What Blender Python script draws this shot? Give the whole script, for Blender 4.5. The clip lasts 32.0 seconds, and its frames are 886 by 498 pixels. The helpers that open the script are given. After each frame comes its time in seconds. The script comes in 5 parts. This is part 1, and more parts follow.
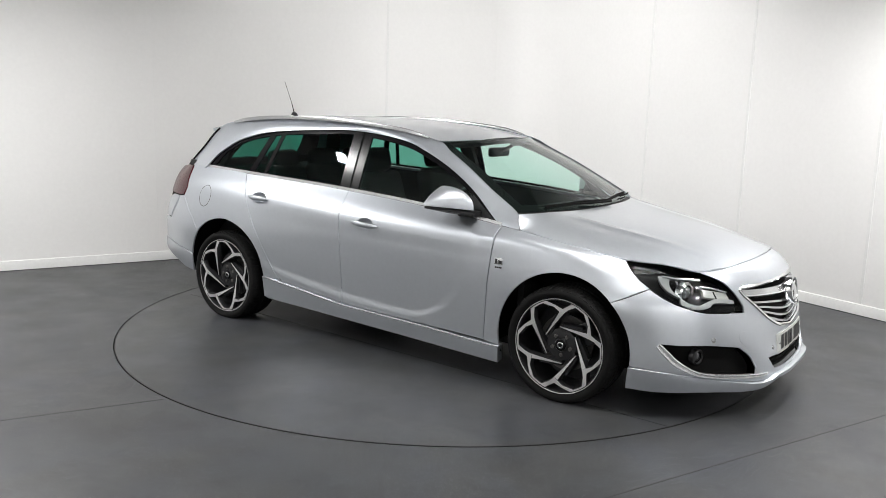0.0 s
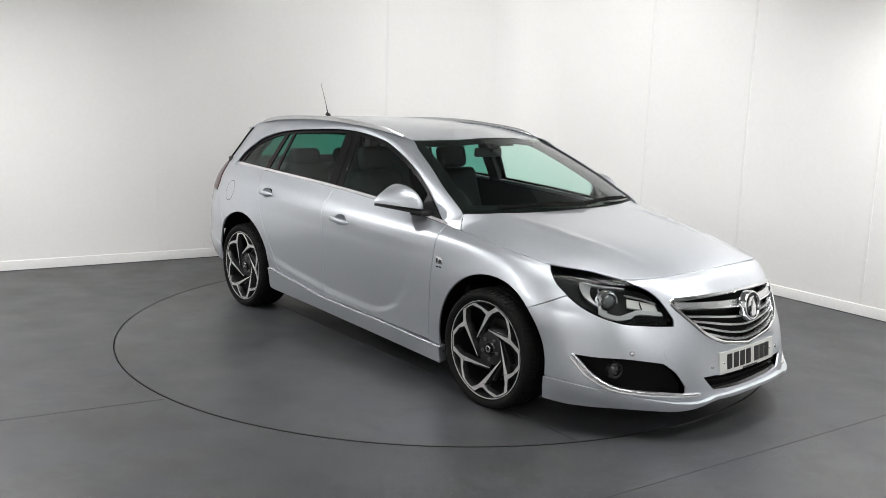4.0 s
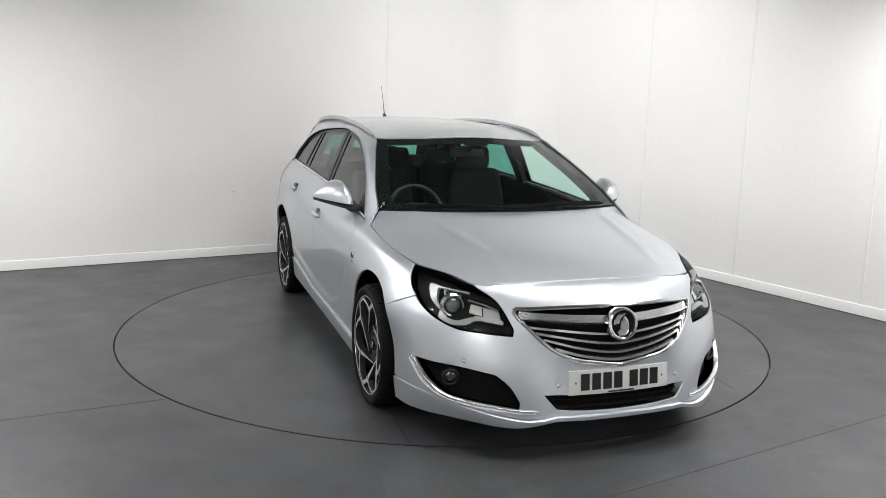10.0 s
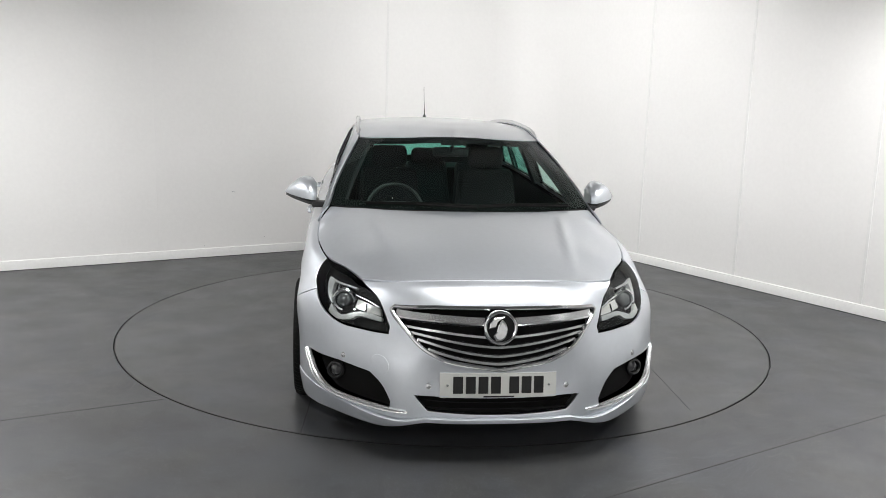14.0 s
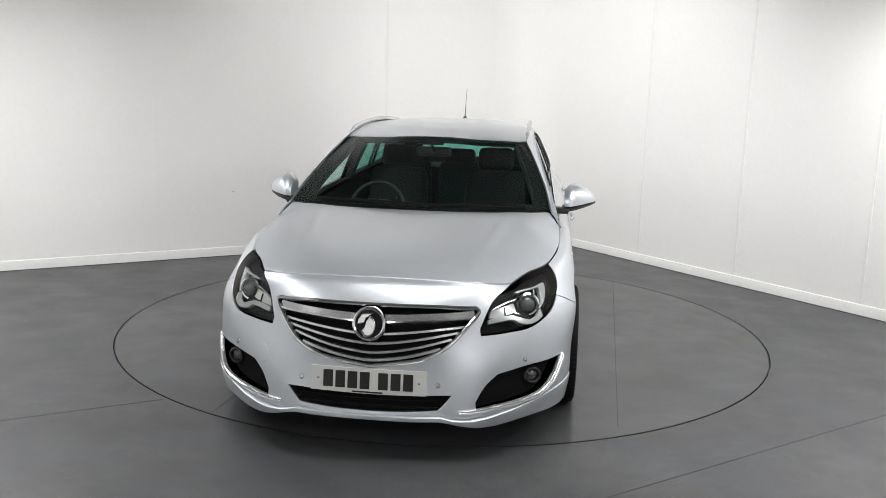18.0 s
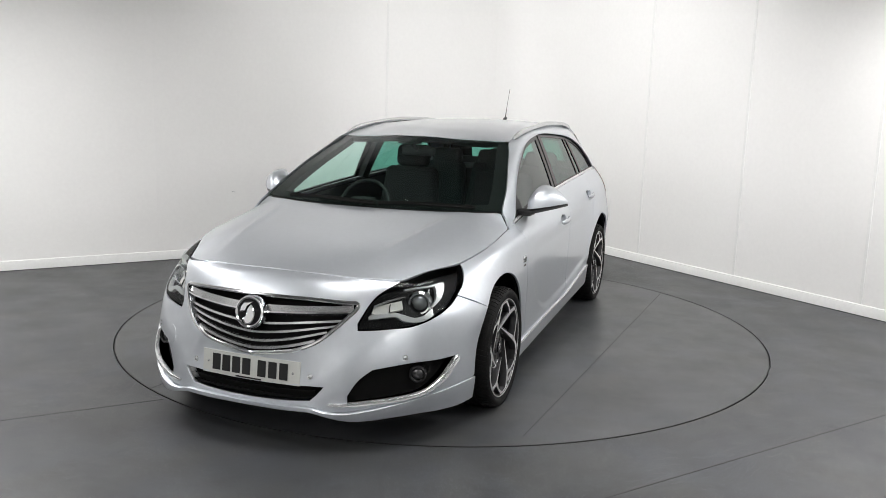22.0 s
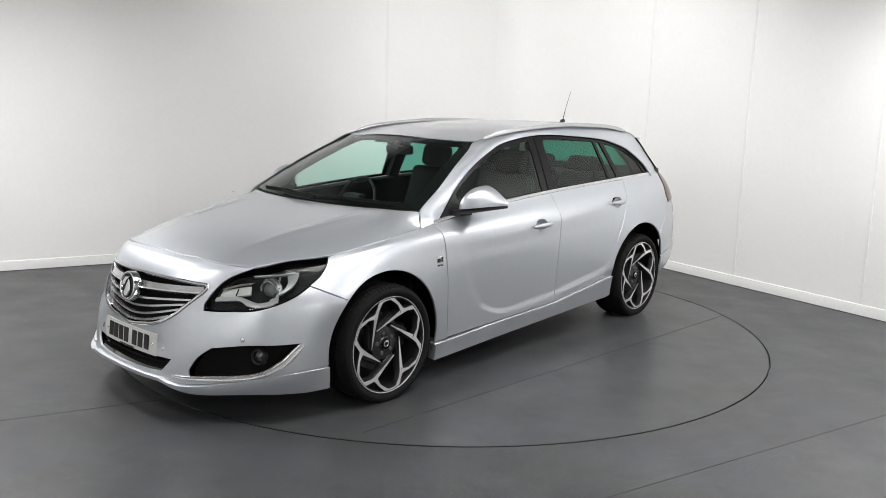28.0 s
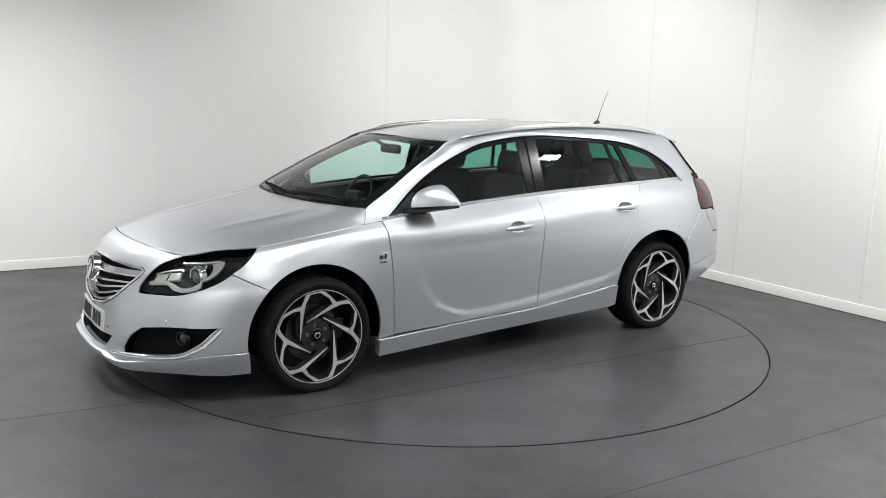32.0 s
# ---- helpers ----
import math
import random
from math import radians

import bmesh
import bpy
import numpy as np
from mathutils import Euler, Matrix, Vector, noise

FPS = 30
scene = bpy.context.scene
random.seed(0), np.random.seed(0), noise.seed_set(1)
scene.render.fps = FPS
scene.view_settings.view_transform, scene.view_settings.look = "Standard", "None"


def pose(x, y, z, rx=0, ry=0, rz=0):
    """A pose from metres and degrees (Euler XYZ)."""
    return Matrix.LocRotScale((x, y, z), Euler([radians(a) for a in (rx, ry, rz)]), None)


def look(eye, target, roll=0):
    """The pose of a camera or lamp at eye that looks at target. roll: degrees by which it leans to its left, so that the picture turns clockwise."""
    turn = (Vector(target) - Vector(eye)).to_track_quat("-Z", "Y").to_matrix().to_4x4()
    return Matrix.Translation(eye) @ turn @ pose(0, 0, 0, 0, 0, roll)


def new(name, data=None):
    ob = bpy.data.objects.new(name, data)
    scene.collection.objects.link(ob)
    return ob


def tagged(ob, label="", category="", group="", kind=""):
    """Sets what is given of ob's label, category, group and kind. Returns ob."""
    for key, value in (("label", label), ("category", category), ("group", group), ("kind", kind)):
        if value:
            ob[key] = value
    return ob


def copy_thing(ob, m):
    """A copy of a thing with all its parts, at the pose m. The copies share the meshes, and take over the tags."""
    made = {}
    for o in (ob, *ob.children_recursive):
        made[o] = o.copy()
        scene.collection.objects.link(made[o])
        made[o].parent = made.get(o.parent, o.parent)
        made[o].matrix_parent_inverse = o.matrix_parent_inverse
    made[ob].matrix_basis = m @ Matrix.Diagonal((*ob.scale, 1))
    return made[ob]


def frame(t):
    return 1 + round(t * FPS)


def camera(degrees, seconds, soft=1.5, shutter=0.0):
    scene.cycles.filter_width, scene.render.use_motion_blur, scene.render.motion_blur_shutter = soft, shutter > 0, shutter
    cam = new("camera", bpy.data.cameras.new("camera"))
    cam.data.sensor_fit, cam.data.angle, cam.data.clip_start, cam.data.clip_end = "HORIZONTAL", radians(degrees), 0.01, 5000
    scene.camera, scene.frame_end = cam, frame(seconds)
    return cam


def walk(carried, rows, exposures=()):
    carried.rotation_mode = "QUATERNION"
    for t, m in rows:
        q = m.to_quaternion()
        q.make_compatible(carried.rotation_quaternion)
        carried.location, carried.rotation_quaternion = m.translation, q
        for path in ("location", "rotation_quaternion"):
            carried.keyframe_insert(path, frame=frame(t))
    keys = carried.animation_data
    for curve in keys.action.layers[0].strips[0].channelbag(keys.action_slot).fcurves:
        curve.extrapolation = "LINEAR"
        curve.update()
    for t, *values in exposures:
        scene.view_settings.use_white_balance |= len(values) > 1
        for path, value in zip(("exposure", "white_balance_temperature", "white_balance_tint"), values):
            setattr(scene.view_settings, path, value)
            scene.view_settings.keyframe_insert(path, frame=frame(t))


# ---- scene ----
cam = camera(56.61, 32.0, soft=0.5)
EYE = (0.0, -5.987, 1.603)
_yaw, _pitch, _roll = -0.00198, 0.17358, 1.595
_aim = (EYE[0] + math.sin(_yaw) * math.cos(_pitch), EYE[1] + math.cos(_yaw) * math.cos(_pitch), EYE[2] - math.sin(_pitch))
walk(cam, [(0.0, look(EYE, _aim, _roll)), (32.0, look(EYE, _aim, _roll))])


def disc_turn(t):
    """The turntable's heading in degrees."""
    u = (t - 16) / 16
    return math.degrees(-1.57108 - 0.96872 * u - 0.00163 * u * u + 0.00239 * u ** 3)


# ---- world and lights ----
world = bpy.data.worlds.new("world")
world.use_nodes = True
world.node_tree.nodes["Background"].inputs[0].default_value = (0.8, 0.85, 0.9, 1)
world.node_tree.nodes["Background"].inputs[1].default_value = 0.02
scene.world = world
scene.view_settings.exposure = 0.0

WALL_A = 31.0                                     # heading of the left wall
CORNER = (1.022, 4.352)
CEILING = 5.0


def room(u, v, z=0.0):
    """Room coordinates: u metres along the left wall away from the corner, v along the right wall."""
    return (CORNER[0] - 0.8571 * u + 0.5320 * v, CORNER[1] - 0.5151 * u - 0.8468 * v, z)


# ---- materials ----
def material(name, colour, rough=0.5, metal=0.0, coat=0.0, grain=0.0, grain_scale=60.0, bump=0.0, rough_var=0.0, spec=0.5, emit=0.0):
    m = bpy.data.materials.new(name)
    m.use_nodes = True
    nt = m.node_tree
    b = nt.nodes["Principled BSDF"]
    b.inputs["Base Color"].default_value = (*colour, 1)
    b.inputs["Roughness"].default_value = rough
    b.inputs["Metallic"].default_value = metal
    b.inputs["Coat Weight"].default_value = coat
    b.inputs["Coat Roughness"].default_value = 0.045
    b.inputs["Specular IOR Level"].default_value = spec
    if emit:
        b.inputs["Emission Color"].default_value = (*colour, 1)
        b.inputs["Emission Strength"].default_value = emit
    if grain or bump or rough_var:
        tc = nt.nodes.new("ShaderNodeTexCoord")
        n = nt.nodes.new("ShaderNodeTexNoise")
        n.inputs["Scale"].default_value = grain_scale
        n.inputs["Detail"].default_value = 5
        nt.links.new(tc.outputs["Object"], n.inputs["Vector"])
        n2 = nt.nodes.new("ShaderNodeTexNoise")
        n2.inputs["Scale"].default_value = grain_scale / 25
        n2.inputs["Detail"].default_value = 4
        nt.links.new(tc.outputs["Object"], n2.inputs["Vector"])
        add = nt.nodes.new("ShaderNodeMath")
        add.operation = "ADD"
        nt.links.new(n.outputs["Fac"], add.inputs[0])
        nt.links.new(n2.outputs["Fac"], add.inputs[1])
        if grain:
            mr = nt.nodes.new("ShaderNodeMapRange")
            mr.inputs["From Min"].default_value, mr.inputs["From Max"].default_value = 0.6, 1.4
            mr.inputs["To Min"].default_value, mr.inputs["To Max"].default_value = 1 - grain, 1 + grain
            nt.links.new(add.outputs[0], mr.inputs["Value"])
            mul = nt.nodes.new("ShaderNodeVectorMath")
            mul.operation = "SCALE"
            mul.inputs[0].default_value = colour
            nt.links.new(mr.outputs["Result"], mul.inputs["Scale"])
            nt.links.new(mul.outputs["Vector"], b.inputs["Base Color"])
        if rough_var:
            mr = nt.nodes.new("ShaderNodeMapRange")
            mr.inputs["From Min"].default_value, mr.inputs["From Max"].default_value = 0.6, 1.4
            mr.inputs["To Min"].default_value, mr.inputs["To Max"].default_value = max(0.02, rough - rough_var), rough + rough_var
            nt.links.new(add.outputs[0], mr.inputs["Value"])
            nt.links.new(mr.outputs["Result"], b.inputs["Roughness"])
        if bump:
            bp = nt.nodes.new("ShaderNodeBump")
            bp.inputs["Strength"].default_value = bump
            bp.inputs["Distance"].default_value = 0.002
            nt.links.new(n.outputs["Fac"], bp.inputs["Height"])
            nt.links.new(bp.outputs["Normal"], b.inputs["Normal"])
    return m


def glass_pane(name, tint, rough=0.0, gloss=0.06, graze=0.92):
    """Thin tinted pane: tinted see-through with a gloss that grows towards grazing view."""
    m = bpy.data.materials.new(name)
    m.use_nodes = True
    nt = m.node_tree
    nt.nodes.clear()
    out = nt.nodes.new("ShaderNodeOutputMaterial")
    mix = nt.nodes.new("ShaderNodeMixShader")
    tr = nt.nodes.new("ShaderNodeBsdfTransparent")
    tr.inputs[0].default_value = (*tint, 1)
    gl = nt.nodes.new("ShaderNodeBsdfGlossy")
    gl.inputs["Color"].default_value = (0.95, 0.97, 0.97, 1)
    gl.inputs["Roughness"].default_value = rough
    lw = nt.nodes.new("ShaderNodeLayerWeight")
    lw.inputs["Blend"].default_value = 0.5
    pw = nt.nodes.new("ShaderNodeMath")
    pw.operation = "POWER"
    pw.inputs[1].default_value = 5.0
    ma = nt.nodes.new("ShaderNodeMath")
    ma.operation = "MULTIPLY_ADD"
    ma.inputs[1].default_value, ma.inputs[2].default_value = graze, gloss
    nt.links.new(lw.outputs["Facing"], pw.inputs[0])
    nt.links.new(pw.outputs[0], ma.inputs[0])
    nt.links.new(ma.outputs[0], mix.inputs[0])
    nt.links.new(tr.outputs[0], mix.inputs[1])
    nt.links.new(gl.outputs[0], mix.inputs[2])
    nt.links.new(mix.outputs[0], out.inputs[0])
    return m


M_PAINT = material("silver metallic paint", (0.60, 0.632, 0.675), 0.41, 0.86, 0.75, grain=0.03, grain_scale=900)
M_CHROME = material("chrome", (0.84, 0.85, 0.86), 0.09, 1.0)
M_TRIM = material("bright satin trim", (0.80, 0.81, 0.82), 0.24, 0.8)
M_SATIN = material("satin silver trim", (0.62, 0.63, 0.64), 0.22, 0.9)
M_GLOSSBLACK = material("gloss black trim", (0.006, 0.006, 0.007), 0.18, spec=0.18)
M_BLACK = material("black plastic", (0.009, 0.009, 0.010), 0.5, grain=0.15, grain_scale=300)
M_GAP = material("unlit black cavity", (0.005, 0.005, 0.005), 0.8, grain=0.2, spec=0.15)
M_TYRE = material("tyre rubber", (0.007, 0.007, 0.007), 0.75, grain=0.25, grain_scale=120, bump=0.3, spec=0.18)
M_RIMDARK = material("anthracite wheel paint", (0.028, 0.028, 0.030), 0.3, 0.4, 0.3, grain=0.1, grain_scale=300)
M_RIMCUT = material("diamond cut alloy", (0.72, 0.72, 0.72), 0.34, 0.65, rough_var=0.06, grain_scale=200, grain=0.06)
M_DISC = material("brake disc steel", (0.14, 0.135, 0.13), 0.4, 0.8, grain=0.2, grain_scale=120)
M_SCREENBORDER = material("black printed glass border", (0.004, 0.004, 0.004), 0.6, spec=0.1)
M_CABIN = material("black cabin plastic", (0.013, 0.0135, 0.014), 0.6, grain=0.2, grain_scale=200, bump=0.2)
M_CLOTH = material("charcoal seat cloth", (0.011, 0.011, 0.012), 0.9, grain=0.3, grain_scale=250, bump=0.5)
M_HEADLINE = material("charcoal headlining", (0.03, 0.03, 0.03), 0.9, grain=0.1, grain_scale=200)
M_PLATE = material("white reflective plate", (0.60, 0.61, 0.585), 0.35, grain=0.03, grain_scale=200)
M_PLATEBAR = material("black plate characters", (0.01, 0.01, 0.01), 0.4)
M_REDLENS = material("red tail lamp lens", (0.05, 0.003, 0.005), 0.2, 0.0, 0.1, spec=0.35, grain=0.15, grain_scale=80)
M_AMBER = material("pale indicator lens", (0.55, 0.55, 0.53), 0.15, 0.1)
M_GLASS = glass_pane("green tinted glass", (0.78, 0.97, 0.90), gloss=0.04)
M_PRIVACY = glass_pane("privacy tinted glass", (0.17, 0.46, 0.38), gloss=0.04)
M_SCREEN = glass_pane("windscreen glass", (0.80, 0.965, 0.92), gloss=0.03)
M_LENS = glass_pane("clear lamp cover", (0.90, 0.92, 0.92), rough=0.03, gloss=0.02, graze=0.35)
M_DRL = material("satin white lamp reflector", (0.45, 0.46, 0.46), 0.3, 0.5, grain=0.08, grain_scale=150)
M_HOUSING = material("black lamp housing", (0.006, 0.006, 0.0065), 0.5, grain=0.2, grain_scale=200, spec=0.2)
M_FOGLENS = material("fog lamp glass", (0.05, 0.05, 0.055), 0.04, 0.2, 1.0)
M_MIRROR = material("mirror glass", (0.8, 0.8, 0.8), 0.02, 1.0)
M_WALL = material("white wall panel paint", (0.84, 0.835, 0.825), 0.55, grain=0.025, grain_scale=30, rough_var=0.05)
M_BACKWALL = material("pale grey wall paint", (0.50, 0.50, 0.50), 0.7, grain=0.05, grain_scale=30)
M_SKIRT = material("white gloss skirting", (0.80, 0.80, 0.79), 0.35, grain=0.05, grain_scale=40)
M_CEIL = material("dark grey ceiling paint", (0.26, 0.26, 0.265), 0.8, grain=0.05, grain_scale=30)
M_RINGGAP = material("black turntable gap", (0.008, 0.008, 0.008), 0.8, grain=0.2)
M_RINGSTEEL = material("turntable edge steel", (0.06, 0.06, 0.06), 0.4, 0.6, grain=0.2)
M_LAMP = material("lit lamp diffuser", (1.0, 0.98, 0.95), 0.5, emit=6.0)


def floor_material(name, low, high, flecks, size, sheen):
    """Grey safety vinyl with pale and dark flecks, faint scuffs and a satin sheen."""
    m = bpy.data.materials.new(name)
    m.use_nodes = True
    nt = m.node_tree
    L = nt.links.new
    b = nt.nodes["Principled BSDF"]
    tc = nt.nodes.new("ShaderNodeTexCoord")

    def noise(scale, detail=4, rough=0.55, vec=None, warp=0.0):
        n = nt.nodes.new("ShaderNodeTexNoise")
        n.inputs["Scale"].default_value, n.inputs["Detail"].default_value, n.inputs["Roughness"].default_value = scale, detail, rough
        n.inputs["Distortion"].default_value = warp
        L(vec or tc.outputs["Object"], n.inputs["Vector"])
        return n.outputs["Fac"]

    def remap(src, a, c, lo, hi):
        r = nt.nodes.new("ShaderNodeMapRange")
        for key, val in (("From Min", a), ("From Max", c), ("To Min", lo), ("To Max", hi)):
            r.inputs[key].default_value = val
        L(src, r.inputs["Value"])
        return r.outputs["Result"]

    def calc(op, x, y):
        n = nt.nodes.new("ShaderNodeMath")
        n.operation = op
        for k, v in enumerate((x, y)):
            if isinstance(v, float):
                n.inputs[k].default_value = v
            else:
                L(v, n.inputs[k])
        return n.outputs[0]

    def spots(scale, r0, r1, few):
        vor = nt.nodes.new("ShaderNodeTexVoronoi")
        vor.inputs["Scale"].default_value = scale
        L(tc.outputs["Object"], vor.inputs["Vector"])
        sel = nt.nodes.new("ShaderNodeSeparateColor")
        L(vor.outputs["Color"], sel.inputs[0])
        return calc("MULTIPLY", remap(vor.outputs["Distance"], r0, r1, 1.0, 0.0), remap(sel.outputs[0], few, few + .1, 0.0, 1.0))

    def streaks(turn, scale):
        mp = nt.nodes.new("ShaderNodeMapping")
        mp.inputs["Rotation"].default_value = (0, 0, turn)
        mp.inputs["Scale"].default_value = (1.0, 0.06, 1.0)
        L(tc.outputs["Object"], mp.inputs["Vector"])
        return remap(noise(scale, 3, .5, mp.outputs["Vector"], .6), 0.66, 0.74, 0.0, 1.0)

    base = remap(noise(1.1, 7, .65), 0.32, 0.68, low, high)
    base = calc("MULTIPLY", base, remap(noise(7.0, 6, .7, None, .8), 0.3, 0.7, 0.80, 1.20))
    base = calc("MULTIPLY", base, remap(noise(230, 3), 0.3, 0.7, 0.42, 1.58))
    base = calc("ADD", base, calc("MULTIPLY", spots(size, .22, .34, .45), flecks))
    base = calc("ADD", base, calc("MULTIPLY", spots(size * .55, .16, .24, .60), flecks * 1.3))
    base = calc("MULTIPLY", base, calc("SUBTRACT", 1.0, calc("MULTIPLY", spots(size * .6, .24, .36, .5), 0.5)))
    scuff = calc("MULTIPLY", calc("ADD", streaks(.7, 16), streaks(2.1, 13)), remap(noise(2.2, 3), .45, .6, 0.0, 1.0))
    base = calc("ADD", base, calc("MULTIPLY", scuff, 0.016))
    comb = nt.nodes.new("ShaderNodeCombineColor")
    hue = noise(2.6, 5, .6, None, .6)
    tone = (remap(hue, .3, .7, 1.0, .93), remap(hue, .3, .7, 1.01, .99), remap(hue, .3, .7, .99, 1.12))
    for k in range(3):
        L(calc("MULTIPLY", base, tone[k]), comb.inputs[k])
    L(comb.outputs[0], b.inputs["Base Color"])
    L(calc("ADD", remap(noise(3.0, 6), 0.3, 0.7, sheen, sheen + .10), calc("MULTIPLY", scuff, 0.07)), b.inputs["Roughness"])
    b.inputs["Specular IOR Level"].default_value = 0.45
    bp = nt.nodes.new("ShaderNodeBump")
    bp.inputs["Strength"].default_value, bp.inputs["Distance"].default_value = 0.25, 0.001
    L(noise(350, 2), bp.inputs["Height"])
    L(bp.outputs["Normal"], b.inputs["Normal"])
    return m


M_FLOOR = floor_material("grey flecked safety vinyl", 0.035, 0.061, 0.145, 200, 0.36)
M_DISCFLOOR = floor_material("grey flecked turntable vinyl", 0.039, 0.070, 0.042, 190, 0.29)
M_SCUFF = material("grey wall scuff", (0.55, 0.55, 0.56), 0.7, grain=0.3, grain_scale=300)
M_SEAM_SHADE = material("dark vinyl weld seam and skirting shadow", (0.04, 0.04, 0.04), 0.6, grain=0.3)


# ---- mesh helpers ----
def empty(name, m=None, parent=None):
    ob = new(name)
    ob.empty_display_size = 0.1
    if parent:
        ob.parent = parent
    if m is not None:
        ob.matrix_basis = m
    return ob


def solid(name, verts, faces, material_, parent=None, normals=None, smooth=True, label="", m=None):
    me = bpy.data.meshes.new(name)
    me.from_pydata([tuple(v) for v in verts], [], [tuple(f) for f in faces])
    me.materials.append(material_)
    if smooth:
        me.shade_smooth()
        if normals is not None:
            me.normals_split_custom_set_from_vertices([tuple(n) for n in normals])
    me.update()
    ob = new(name, me)
    if parent:
        ob.parent = parent
    if m is not None:
        ob.matrix_basis = m
    if label:
        ob["label"] = label
    return ob


def part(name, bm, material_, parent=None, label="", smooth=True, m=None, sharp=35):
    """Links a bmesh as one mesh object under a thing or part."""
    me = bpy.data.meshes.new(name)
    bmesh.ops.recalc_face_normals(bm, faces=bm.faces)
    if smooth:
        lim = math.radians(sharp)
        for f in bm.faces:
            f.smooth = True
        for e in bm.edges:
            e.smooth = len(e.link_faces) == 2 and e.calc_face_angle(0) < lim
    bm.to_mesh(me)
    bm.free()
    me.materials.append(material_)
    ob = new(name, me)
    if parent:
        ob.parent = parent
    if m is not None:
        ob.matrix_basis = m
    if label:
        ob["label"] = label
    return ob


def box(x0, y0, z0, x1, y1, z1, bev=0.0, seg=2):
    bm = bmesh.new()
    bmesh.ops.create_cube(bm, size=1)
    for v in bm.verts:
        v.co = Vector(((x0 + x1) / 2 + v.co.x * (x1 - x0), (y0 + y1) / 2 + v.co.y * (y1 - y0), (z0 + z1) / 2 + v.co.z * (z1 - z0)))
    if bev:
        bmesh.ops.bevel(bm, geom=list(bm.edges), offset=bev, segments=seg, profile=0.5, affect="EDGES")
    return bm


def lathe(profile, n=48, axis="y", bm=None):
    """Turns (radius, along) pairs round an axis."""
    bm = bm or bmesh.new()
    rings = []
    for r, a in profile:
        ring = []
        for k in range(n):
            c, s = math.cos(2 * math.pi * k / n) * r, math.sin(2 * math.pi * k / n) * r
            ring.append(bm.verts.new((c, a, s) if axis == "y" else (c, s, a) if axis == "z" else (a, c, s)))
        rings.append(ring)
    for p, q in zip(rings, rings[1:]):
        for k in range(n):
            bm.faces.new((p[k], p[(k + 1) % n], q[(k + 1) % n], q[k]))
    return bm


def cap(bm, ring):
    bm.faces.new(ring)


def spline(points, n):
    """n points along a smooth curve through the points (centripetal enough for even spacing)."""
    p = np.array(points, float)
    q = np.vstack([2 * p[0] - p[1], p, 2 * p[-1] - p[-2]])
    out = []
    for u in np.linspace(0, len(p) - 1, n):
        i = min(int(u), len(p) - 2)
        f = u - i
        a, b, c, d = q[i:i + 4]
        out.append(0.5 * (2 * b + (c - a) * f + (2 * a - 5 * b + 4 * c - d) * f * f + (3 * b - a - 3 * c + d) * f ** 3))
    return np.array(out)


def sweep(path, section, up=(0, 0, 1), closed=False, caps=True, bm=None, scale=None):
    """Sweeps a closed 2D section (side, up) along a 3D path."""
    bm = bm or bmesh.new()
    path = [Vector(p) for p in path]
    n = len(path)
    rings = []
    for k, p in enumerate(path):
        a = path[k - 1] if (k or closed) else p
        b = path[(k + 1) % n] if (k < n - 1 or closed) else p
        t = (b - a).normalized()
        side = t.cross(Vector(up))
        side = side.normalized() if side.length > 1e-6 else Vector((1, 0, 0))
        u = side.cross(t)
        s = scale[k] if scale is not None else 1.0
        rings.append([bm.verts.new(p + side * (x * s) + u * (y * s)) for x, y in section])
    m = len(section)
    for k in range(n if closed else n - 1):
        r, q = rings[k], rings[(k + 1) % n]
        for j in range(m):
            bm.faces.new((r[j], r[(j + 1) % m], q[(j + 1) % m], q[j]))
    if caps and not closed:
        bm.faces.new(rings[0])
        bm.faces.new(rings[-1])
    return bm


def circle(r, n=8, ry=None):
    return [(r * math.cos(2 * math.pi * k / n), (ry or r) * math.sin(2 * math.pi * k / n)) for k in range(n)]


# ---- the car's outer surface, in metres from the point midway between its axles on the ground: x forward, y left, z up ----
# Lines round the lower body from the nose's middle to the tail's middle: bottom, seam, lower, middle, upper, shoulder, belt.
BOTTOM_LINE = [(2.33, 0, .15), (2.32, .27, .15), (2.27, .48, .14), (2.13, .68, .14), (1.97, .82, .15), (1.745, .90, .155), (1.37, .905, .15), (.95, .90, .136), (.4, .90, .16),
     (-.25, .90, .19), (-.95, .90, .22), (-1.37, .905, .24), (-1.85, .88, .27), (-2.2, .76, .29), (-2.42, .6, .3), (-2.5, .3, .3), (-2.52, 0, .3)]
SEAM_LINE = [(2.37, 0, .20), (2.36, .27, .20), (2.30, .48, .20), (2.15, .69, .23), (1.985, .835, .26), (1.749, .918, .275), (1.37, .925, .26), (.95, .918, .238), (.4, .915, .265),
     (-.25, .915, .288), (-.95, .915, .365), (-1.37, .925, .37), (-1.85, .905, .4), (-2.2, .80, .42), (-2.45, .63, .42), (-2.54, .3, .42), (-2.56, 0, .42)]
LOWER_LINE = [(2.34, 0, .37), (2.33, .27, .38), (2.27, .48, .41), (2.12, .695, .44), (1.96, .83, .43), (1.75, .92, .43), (1.37, .945, .44), (.95, .93, .44), (.4, .922, .43),
     (-.25, .92, .44), (-.95, .925, .46), (-1.37, .95, .49), (-1.85, .91, .52), (-2.2, .80, .53), (-2.45, .63, .53), (-2.54, .3, .53), (-2.56, 0, .53)]
